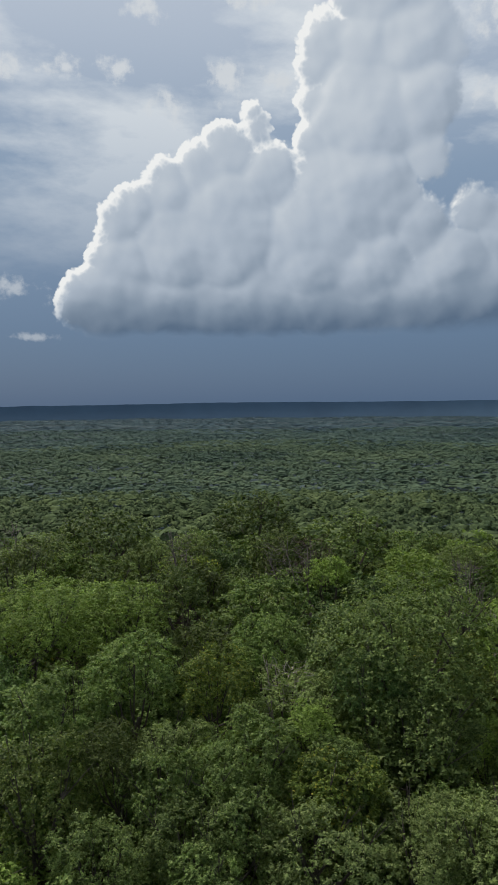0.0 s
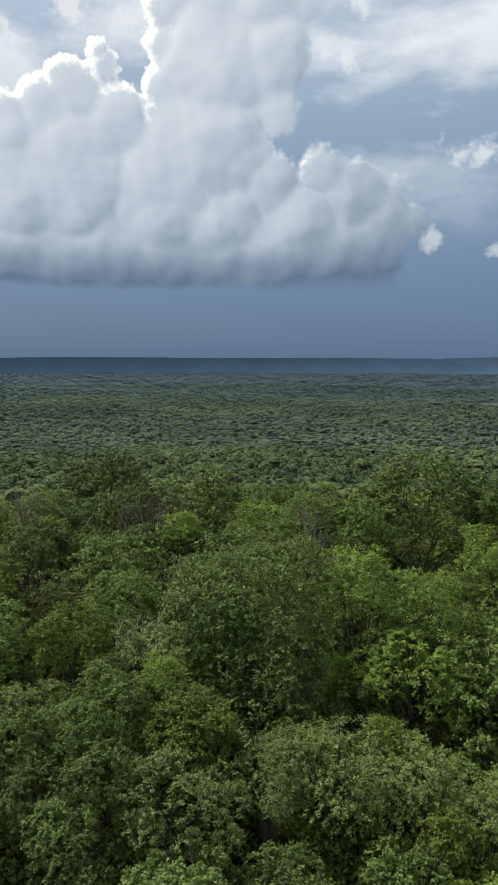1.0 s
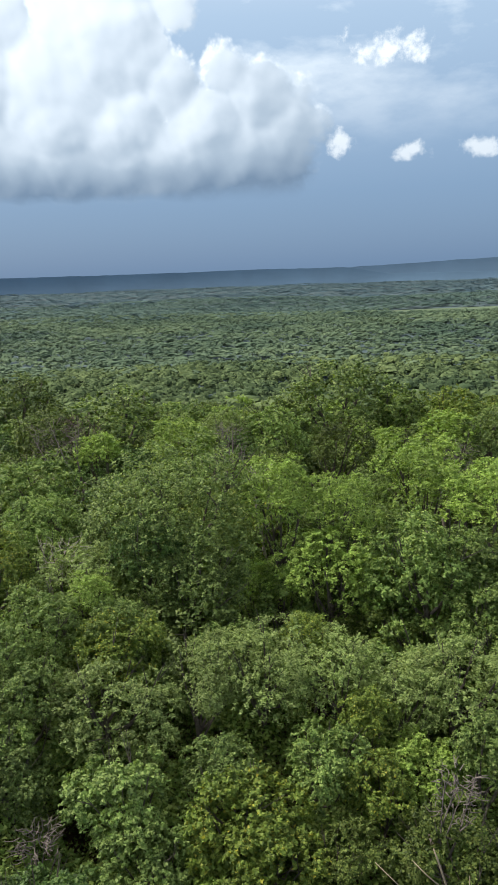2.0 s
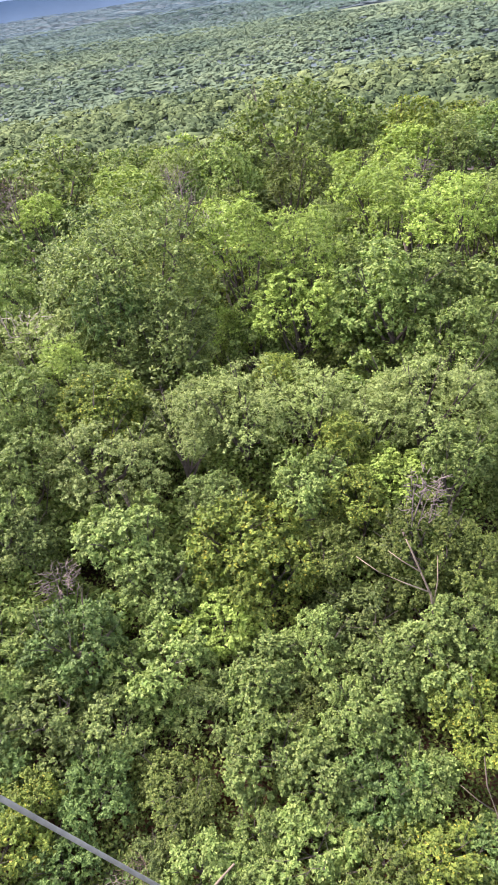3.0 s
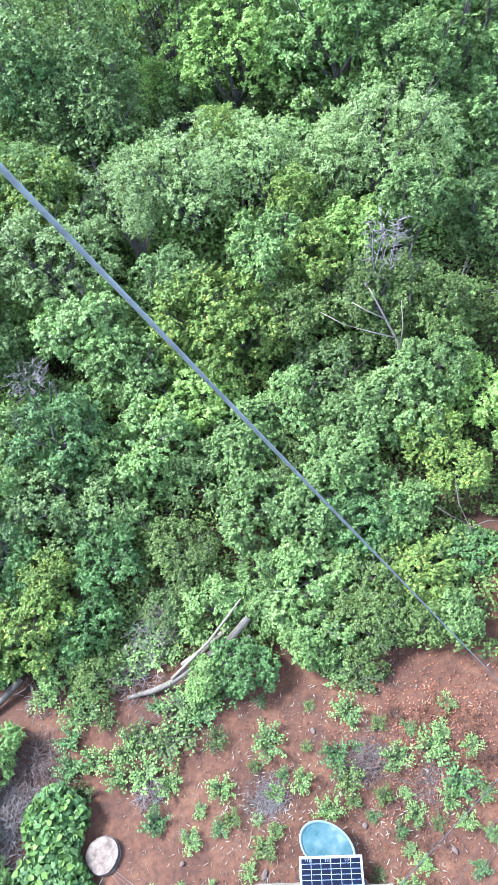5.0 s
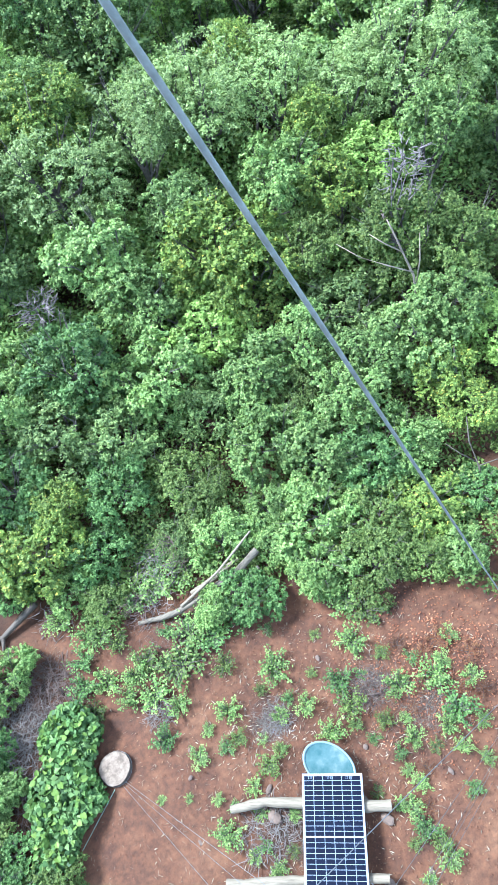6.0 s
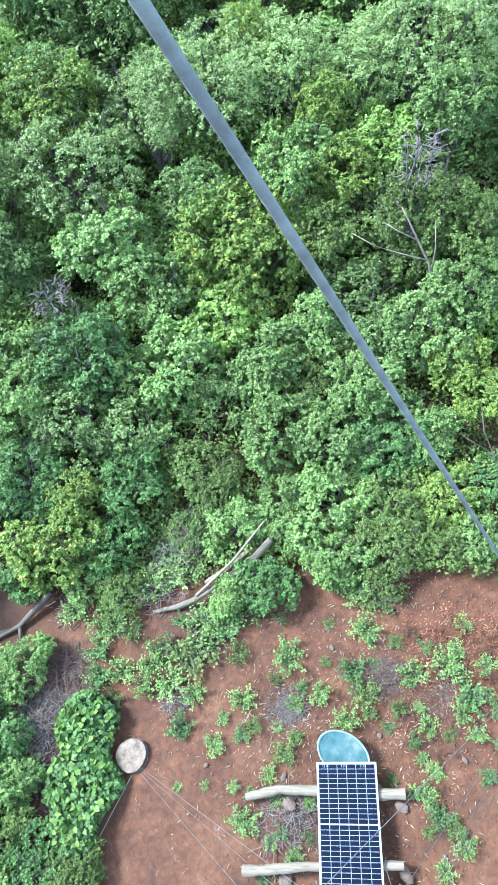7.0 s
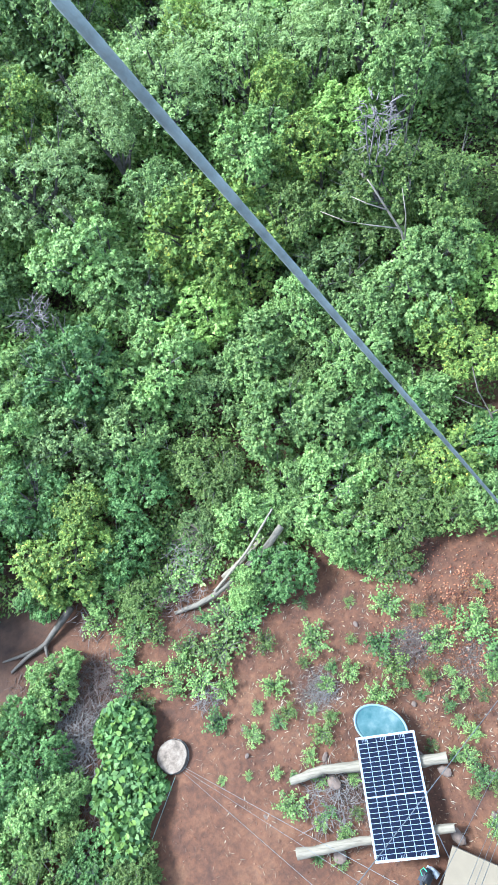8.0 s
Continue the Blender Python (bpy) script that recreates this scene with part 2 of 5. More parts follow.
def leaf_material(name, dark, main, light, spread=0.35, odd=None):
    """Leaves: each island its own tone, each plant a tone of its own, light through the blade."""
    m, n, l, b = material(name, 0.58)
    g = n.new("ShaderNodeNewGeometry")
    stops = [(0.0, dark), (0.45, main), (0.93, light)] + ([(1.0, odd)] if odd else [])
    r = ramp_of(n, stops)
    l.new(g.outputs["Random Per Island"], r.inputs[0])
    o = n.new("ShaderNodeObjectInfo")
    v = n.new("ShaderNodeMapRange")
    v.inputs["To Min"].default_value, v.inputs["To Max"].default_value = (1 - spread) * 1.14, (1 + spread) * 1.14
    l.new(o.outputs["Random"], v.inputs["Value"])
    t = noise_of(n, l, 1.8, 4.0)
    w = n.new("ShaderNodeMapRange")
    w.inputs["From Min"].default_value, w.inputs["From Max"].default_value = 0.3, 0.7
    w.inputs["To Min"].default_value, w.inputs["To Max"].default_value = 0.6, 1.25
    l.new(t.outputs["Fac"], w.inputs["Value"])
    k = n.new("ShaderNodeMath")
    k.operation = "MULTIPLY"
    l.new(v.outputs[0], k.inputs[0])
    l.new(w.outputs[0], k.inputs[1])
    s = n.new("ShaderNodeVectorMath")
    s.operation = "SCALE"
    l.new(r.outputs[0], s.inputs[0])
    l.new(k.outputs[0], s.inputs["Scale"])
    l.new(s.outputs[0], b.inputs["Base Color"])
    b.inputs["Specular IOR Level"].default_value = 0.22
    tr = n.new("ShaderNodeBsdfTranslucent")
    warm = mixed(n, l, 1.0, s.outputs[0], (1.25, 1.3, 0.5), "MULTIPLY")
    l.new(warm, tr.inputs["Color"])
    mx = n.new("ShaderNodeMixShader")
    mx.inputs[0].default_value = 0.24
    l.new(b.outputs[0], mx.inputs[1])
    l.new(tr.outputs[0], mx.inputs[2])
    l.new(mx.outputs[0], n["Material Output"].inputs["Surface"])
    return m


LEAF = {
    "lime": leaf_material("lime_leaf", (0.101, 0.162, 0.029), (0.221, 0.328, 0.063), (0.323, 0.415, 0.097), 0.12),
    "dark": leaf_material("dark_leaf", (0.046, 0.072, 0.019), (0.119, 0.176, 0.048), (0.212, 0.266, 0.080), 0.2),
    "green": leaf_material("green_leaf", (0.054, 0.091, 0.021), (0.143, 0.223, 0.053), (0.244, 0.310, 0.089), 0.24),
    "blue": leaf_material("bluish_leaf", (0.034, 0.067, 0.018), (0.086, 0.156, 0.037), (0.150, 0.222, 0.065), 0.2),
    "grey": leaf_material("greyish_leaf", (0.074, 0.112, 0.033), (0.188, 0.257, 0.075), (0.291, 0.353, 0.122), 0.2),
    "yellow": leaf_material("yellowish_leaf", (0.063, 0.098, 0.016), (0.147, 0.214, 0.038), (0.228, 0.276, 0.053), 0.18, (0.446, 0.393, 0.053)),
    "pale": leaf_material("pale_leaf", (0.055, 0.088, 0.023), (0.138, 0.211, 0.052), (0.219, 0.280, 0.084), 0.2),
    "olive": leaf_material("olive_leaf", (0.033, 0.055, 0.011), (0.092, 0.134, 0.028), (0.160, 0.194, 0.048), 0.24),
}


def bark_material(name, dark, light):
    m, n, l, b = material(name, 0.85)
    t = noise_of(n, l, 9.0, 8.0)
    r = ramp_of(n, [(0.3, dark), (0.7, light)])
    l.new(t.outputs["Fac"], r.inputs[0])
    l.new(r.outputs[0], b.inputs["Base Color"])
    bumped(n, l, b, t.outputs["Fac"], 0.6, 0.01)
    return m


BARK = bark_material("bark", (0.035, 0.028, 0.022), (0.12, 0.098, 0.075))
DEAD = bark_material("dead_wood", (0.20, 0.17, 0.14), (0.48, 0.42, 0.34))


def soil_material():
    m, n, l, b = material("red_soil", 0.95)
    big = noise_of(n, l, 0.9, 10.0, 0.72)
    small = noise_of(n, l, 9.0, 10.0, 0.7)
    r = ramp_of(n, [(0.36, (0.046, 0.0175, 0.0070)), (0.5, (0.086, 0.0345, 0.0135)), (0.65, (0.126, 0.058, 0.0255))])
    l.new(big.outputs["Fac"], r.inputs[0])
    r2 = ramp_of(n, [(0.3, (0.55, 0.55, 0.55)), (0.62, (1.15, 1.12, 1.1))])
    l.new(small.outputs["Fac"], r2.inputs[0])
    near = mixed(n, l, 1.0, r.outputs[0], r2.outputs[0], "MULTIPLY")
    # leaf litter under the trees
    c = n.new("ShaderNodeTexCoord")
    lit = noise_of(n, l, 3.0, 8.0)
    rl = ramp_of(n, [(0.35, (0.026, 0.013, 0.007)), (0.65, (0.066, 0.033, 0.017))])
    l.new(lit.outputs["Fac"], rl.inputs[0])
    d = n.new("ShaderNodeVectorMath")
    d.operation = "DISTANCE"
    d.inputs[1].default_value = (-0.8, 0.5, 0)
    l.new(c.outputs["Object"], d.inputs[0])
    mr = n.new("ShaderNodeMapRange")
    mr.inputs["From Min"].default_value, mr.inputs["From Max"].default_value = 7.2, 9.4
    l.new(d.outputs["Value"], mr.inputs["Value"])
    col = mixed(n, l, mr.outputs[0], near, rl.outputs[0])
    # far valley ground: blue-grey haze painted in, blended by distance
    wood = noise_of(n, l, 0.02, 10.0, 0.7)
    haze_ramp = ramp_of(n, [(0.35, (0.055, 0.088, 0.098)), (0.65, (0.08, 0.12, 0.13))])
    l.new(wood.outputs["Fac"], haze_ramp.inputs[0])
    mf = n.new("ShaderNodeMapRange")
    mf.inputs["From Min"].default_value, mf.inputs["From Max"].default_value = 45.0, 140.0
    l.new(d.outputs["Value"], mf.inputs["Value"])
    col = mixed(n, l, mf.outputs[0], col, haze_ramp.outputs[0])
    l.new(col, b.inputs["Base Color"])
    bumped(n, l, b, small.outputs["Fac"], 0.7, 0.03)
    return m


SOIL = soil_material()


# ---------------------------------------------------------------- helpers
def thing(name, label, category, group="", kind="", at=(0, 0, 0), rz=0.0):
    e = new(name)
    e.empty_display_size = 0.2
    e.matrix_world = pose(*at, 0, 0, rz)
    return tagged(e, label, category, group, kind)


def link_mesh(name, verts, faces, mat, parent=None, label="", smooth=False):
    me = bpy.data.meshes.new(name)
    me.from_pydata(verts, [], faces)
    me.materials.append(mat)
    if smooth:
        me.polygons.foreach_set("use_smooth", [True] * len(me.polygons))
    ob = new(name, me)
    if parent is not None:
        ob.parent = parent
    return tagged(ob, label)


def part(name, bm, mat, parent=None, label="", smooth=False):
    me = bpy.data.meshes.new(name)
    bm.to_mesh(me)
    bm.free()
    me.materials.append(mat)
    if smooth:
        me.polygons.foreach_set("use_smooth", [True] * len(me.polygons))
    ob = new(name, me)
    if parent is not None:
        ob.parent = parent
    return tagged(ob, label)


def quad_mesh(name, verts, mat, flat=True):
    """A mesh of loose quads from an (n, 4, 3) array."""
    k = len(verts)
    me = bpy.data.meshes.new(name)
    me.vertices.add(4 * k)
    me.vertices.foreach_set("co", np.ascontiguousarray(verts, dtype=np.float32).ravel())
    me.loops.add(4 * k)
    me.loops.foreach_set("vertex_index", np.arange(4 * k, dtype=np.int32))
    me.polygons.add(k)
    me.polygons.foreach_set("loop_start", np.arange(0, 4 * k, 4, dtype=np.int32))
    me.update()
    me.materials.append(mat)
    return me


def blades(centres, normals, length, width, fold=0.25, droop=0.0):
    """Leaf blades, folded along the midrib, at centres with about those normals: an (n, 4, 3) array."""
    k = len(centres)
    nrm = normals / np.linalg.norm(normals, axis=1, keepdims=True)
    ax = rng.normal(size=(k, 3))
    ax[:, 2] -= droop
    ax -= (ax * nrm).sum(1, keepdims=True) * nrm
    ax /= np.linalg.norm(ax, axis=1, keepdims=True)
    side = np.cross(nrm, ax)
    ln = (length * rng.uniform(0.65, 1.25, k))[:, None]
    wd = (width * rng.uniform(0.7, 1.2, k))[:, None]
    out = np.empty((k, 4, 3))
    out[:, 0] = centres - ax * ln * 0.5
    out[:, 1] = centres + side * wd * 0.5 + nrm * wd * fold - ax * ln * 0.06
    out[:, 2] = centres + ax * ln * 0.5
    out[:, 3] = centres - side * wd * 0.5 + nrm * wd * fold - ax * ln * 0.06
    return out


def tri_blades(centres, normals, length, width, rnd):
    """Small leaves as single pointed blades: an (n, 3, 3) array."""
    k = len(centres)
    nrm = normals / np.linalg.norm(normals, axis=1, keepdims=True)
    ax = rnd.normal(size=(k, 3))
    ax -= (ax * nrm).sum(1, keepdims=True) * nrm
    ax /= np.linalg.norm(ax, axis=1, keepdims=True)
    side = np.cross(nrm, ax)
    ln = (length * rnd.uniform(0.65, 1.3, k))[:, None]
    wd = (width * rnd.uniform(0.7, 1.25, k))[:, None]
    return np.stack([centres - ax * ln * 0.4 + side * wd * 0.62, centres + ax * ln * 0.6, centres - ax * ln * 0.4 - side * wd * 0.62], 1)


def tri_mesh(name, tris, mat):
    k = len(tris)
    me = bpy.data.meshes.new(name)
    me.vertices.add(3 * k)
    me.vertices.foreach_set("co", np.ascontiguousarray(tris, dtype=np.float32).ravel())
    me.loops.add(3 * k)
    me.loops.foreach_set("vertex_index", np.arange(3 * k, dtype=np.int32))
    me.polygons.add(k)
    me.polygons.foreach_set("loop_start", np.arange(0, 3 * k, 3, dtype=np.int32))
    me.update()
    me.materials.append(mat)
    return me


def tube(points, radii, sides=6):
    """Verts and faces of a bent, tapered stick."""
    pts = [Vector(p) for p in points]
    verts, faces = [], []
    for i, p in enumerate(pts):
        d = (pts[min(i + 1, len(pts) - 1)] - pts[max(i - 1, 0)]).normalized()
        u = d.orthogonal().normalized()
        w = d.cross(u)
        for k in range(sides):
            a = 2 * math.pi * k / sides
            verts.append(tuple(p + (u * math.cos(a) + w * math.sin(a)) * radii[i]))
    for i in range(len(pts) - 1):
        for k in range(sides):
            a, b = i * sides + k, i * sides + (k + 1) % sides
            faces.append((a, b, b + sides, a + sides))
    faces.append(tuple(range(sides - 1, -1, -1)))
    faces.append(tuple(range((len(pts) - 1) * sides, len(pts) * sides)))
    return verts, faces


def join(pieces):
    verts, faces = [], []
    for v, f in pieces:
        o = len(verts)
        verts += list(v)
        faces += [tuple(i + o for i in q) for q in f]
    return verts, faces


def limbs(rnd, height, spread, count, thick, lean=0.15):
    """A forking trunk of unit-free metres: pieces for join()."""
    pieces = []
    top = Vector((rnd.uniform(-lean, lean) * height, rnd.uniform(-lean, lean) * height, height * 0.55))
    mid = top * 0.5 + Vector((rnd.uniform(-0.1, 0.1), rnd.uniform(-0.1, 0.1), 0)) * height * 0.4
    pieces.append(tube([(0, 0, -0.15), mid, top], [thick, thick * 0.8, thick * 0.6], 7))
    for k in range(count):
        a = 2 * math.pi * (k + rnd.random() * 0.6) / count
        start = mid.lerp(top, rnd.uniform(0.2, 1.0))
        end = Vector((math.cos(a) * spread * rnd.uniform(0.55, 0.9), math.sin(a) * spread * rnd.uniform(0.55, 0.9), height * rnd.uniform(0.72, 0.98)))
        bend = start.lerp(end, 0.5) + Vector((0, 0, -0.08 * height))
        pieces.append(tube([start, bend, end], [thick * 0.45, thick * 0.3, thick * 0.08], 5))
        for _ in range(2):
            tip = end + Vector((rnd.uniform(-1, 1), rnd.uniform(-1, 1), rnd.uniform(0, 0.5))) * spread * 0.35
            pieces.append(tube([bend.lerp(end, rnd.uniform(0.2, 0.8)), tip], [thick * 0.18, thick * 0.04], 4))
    return pieces


# ---------------------------------------------------------------- ground
def ground_height(x, y):
    """The hilltop, its slope and the wide valley; distance from the hilltop counts."""
    d = np.hypot(x, y)
    drop = np.interp(d, [0, 44, 70, 130, 260, 700, 1600, 3200, 5000], [0, 0, -4, -16, -21, -27, -40, -62, -66])
    roll = np.interp(d, [0, 60, 200, 1000], [0, 0, 1.5, 4.0])
    return drop + roll * np.sin(x * 0.011 + 1.3) * np.cos(y * 0.0085 + 0.4) + 0.08 * np.sin(x * 1.3 + y * 0.7) * np.cos(y * 1.1)


radii = np.concatenate([np.linspace(0, 14, 57)[1:], np.geomspace(14.5, 4900, 90)])
turns = np.linspace(0, 2 * np.pi, 145)[:-1]
gx, gy = radii[:, None] * np.sin(turns), radii[:, None] * np.cos(turns)
gz = ground_height(gx, gy)
near_bump = np.array([[noise.noise(Vector((x * 1.6, y * 1.6, 3.1))) for x, y in zip(rx, ry)] if r < 14 else [0] * 144 for rx, ry, r in zip(gx, gy, radii)])
gz = gz + near_bump * 0.07
gv = [(0.0, 0.0, 0.0)] + list(zip(gx.ravel(), gy.ravel(), gz.ravel()))
gf = [(0, 1 + k, 1 + (k + 1) % 144) for k in range(144)]
gf = [(a, c, b) for a, b, c in gf]
for i in range(len(radii) - 1):
    for k in range(144):
        a, b = 1 + i * 144 + k, 1 + i * 144 + (k + 1) % 144
        gf.append((a, b, b + 144, a + 144))
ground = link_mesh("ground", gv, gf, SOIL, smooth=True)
tagged(ground, "bare red soil with leaf litter running into a wooded valley tinted with haze", "ground", kind="structure")

# ---------------------------------------------------------------- trees and shrubs
def crown_points(rnd, lobes, shoots, per, flat=0.75, spray=0.3):
    """Leaf centres and normals in a unit crown: lobes, leafy shoots on the lobes, leaves along the shoots."""
    k = np.arange(lobes)
    up = 1 - (k + 0.5) / lobes * 1.62
    a = k * 2.39996 + rnd.normal(0, 0.45, lobes)
    ring = np.sqrt(np.clip(1 - up ** 2, 0, 1))
    c = np.stack([ring * np.cos(a), ring * np.sin(a), up * flat], 1) * rnd.uniform(0.42, 0.84, lobes)[:, None]
    size = rnd.uniform(0.20, 0.40, lobes)
    w = rnd.choice(lobes, shoots, p=size ** 2 / (size ** 2).sum())
    d = rnd.normal(size=(shoots, 3)) + 0.7 * c[w] / np.linalg.norm(c[w], axis=1, keepdims=True) + np.array([0, 0, 0.55])
    d /= np.linalg.norm(d, axis=1, keepdims=True)
    start = c[w] + d * (size[w] * rnd.uniform(0.5, 1.0, shoots) ** 0.5)[:, None] * np.array([1, 1, 0.8])
    way = d + rnd.normal(0, 0.55, d.shape)
    way[:, 2] -= 0.15
    way /= np.linalg.norm(way, axis=1, keepdims=True)
    span = rnd.uniform(0.5, 1.2, shoots) * spray
    i = np.repeat(np.arange(shoots), per)
    along = rnd.uniform(-0.35, 1.0, shoots * per)
    p = start[i] + way[i] * (along * span[i])[:, None] + rnd.normal(0, 0.16, (shoots * per, 3)) * span[i][:, None]
    p[:, 2] -= 0.25 * span[i] * along ** 2
    n = 0.5 * d[i] + np.array([0, 0, 0.75]) + rnd.normal(0, 0.55, p.shape)
    return p, n


def crown_mesh(name, species, seed, lobes, shoots, per, length, width, radius, flat=0.75, droop=0.0, spray=0.3):
    rnd = np.random.default_rng(seed)
    p, n = crown_points(rnd, lobes, shoots, per, flat, spray)
    return tri_mesh(name, tri_blades(p * radius, n, length, width, rnd), LEAF[species])


KINDS = {
    "lime": ("bright lime-green leafy tree in the dry forest", 0.095, 0.058),
    "dark": ("dark green dense small-leaved forest tree", 0.09, 0.055),
    "green": ("mid-green broad-leaved forest tree", 0.12, 0.06),
    "blue": ("bluish green leafy tree at the forest edge", 0.10, 0.06),
    "grey": ("grey-green feathery spreading tree", 0.10, 0.04),
    "yellow": ("yellow-green tree with some yellowing leaves", 0.11, 0.065),
    "pale": ("pale green shrubby tree with light leaf tips", 0.11, 0.06),
    "olive": ("olive green twiggy tree with small leaves", 0.085, 0.05),
}
protos = {}


SIZES = {  # height and crown radius of the pattern, lobes, shoots, leaves a shoot, leaf scale, flatness, spray
    "bush": (1.3, 1.0, 24, 620, 20, 0.65, 0.8, 0.14),
    "shrub": (2.8, 1.2, 28, 640, 20, 0.77, 1.05, 0.13),
    "tree": (5.6, 1.8, 40, 760, 20, 0.85, 1.05, 0.125),
    "far_tree": (6.2, 1.9, 34, 520, 17, 1.25, 0.9, 0.125),
    "big_tree": (6.4, 3.2, 80, 2000, 18, 0.92, 0.85, 0.085),
    "sapling": (2.9, 1.3, 10, 260, 17, 0.95, 1.1, 0.22),
}


def plant(species, x, y, top, r, seed, size=""):
    """One tree or shrub from the pattern of its kind and size."""
    label, ln, wd = KINDS[species]
    base = float(ground_height(x, y))
    size = size or "big_tree" if size or r > 2.5 and math.hypot(x, y) < 30 else "far_tree" if math.hypot(x, y) > 30 else "bush" if top < 1.9 else "shrub" if top < 4.2 else "tree"
    key = (species, size, seed % 2)
    if key not in protos:
        high, rad, lobes, shoots, per, k, flat, spray = SIZES[size]
        rnd = random.Random(seed * 3 + 5)
        name = "tree" if "tree" in size else "shrub" if size == "sapling" else size
        e = thing(name, label.replace("tree", name) if name != "tree" else label, name, "forest plants", at=(x, y, base))
        me = crown_mesh("crown", species, seed + 11, lobes, shoots, per, ln * k, wd * k, rad, flat, spray=spray)
        link_mesh("trunk", *join(limbs(rnd, high, rad * 0.85, 7, 0.02 * high + 0.01)), BARK, e)
        cr = new("crown", me)
        cr.parent = e
        cr.location = (0, 0, high - rad * (flat * 0.8 + 0.14))
        protos[key] = (e, high, rad)
        made = e
    else:
        e, high, rad = protos[key]
        made = copy_thing(e, pose(x, y, base))
    s = r / rad * 1.08
    made.rotation_euler = (0, 0, (seed * 2.1) % 6.28)
    rise = max((top - base) / high, 0.45 * s)
    made.scale = (s, s, rise)
    for k in made.children:
        if k.name.startswith("crown"):      # the trunk grows with the height, the crown with its breadth
            flat = SIZES[size][6]
            squat = min(s * (0.82 if species in ("lime", "grey") else 0.95) / rise, 1.15)
            k.scale = (1, 1, squat)
            k.location = (0, 0, high - rad * (flat * 0.8 + 0.14) * squat)
    return made


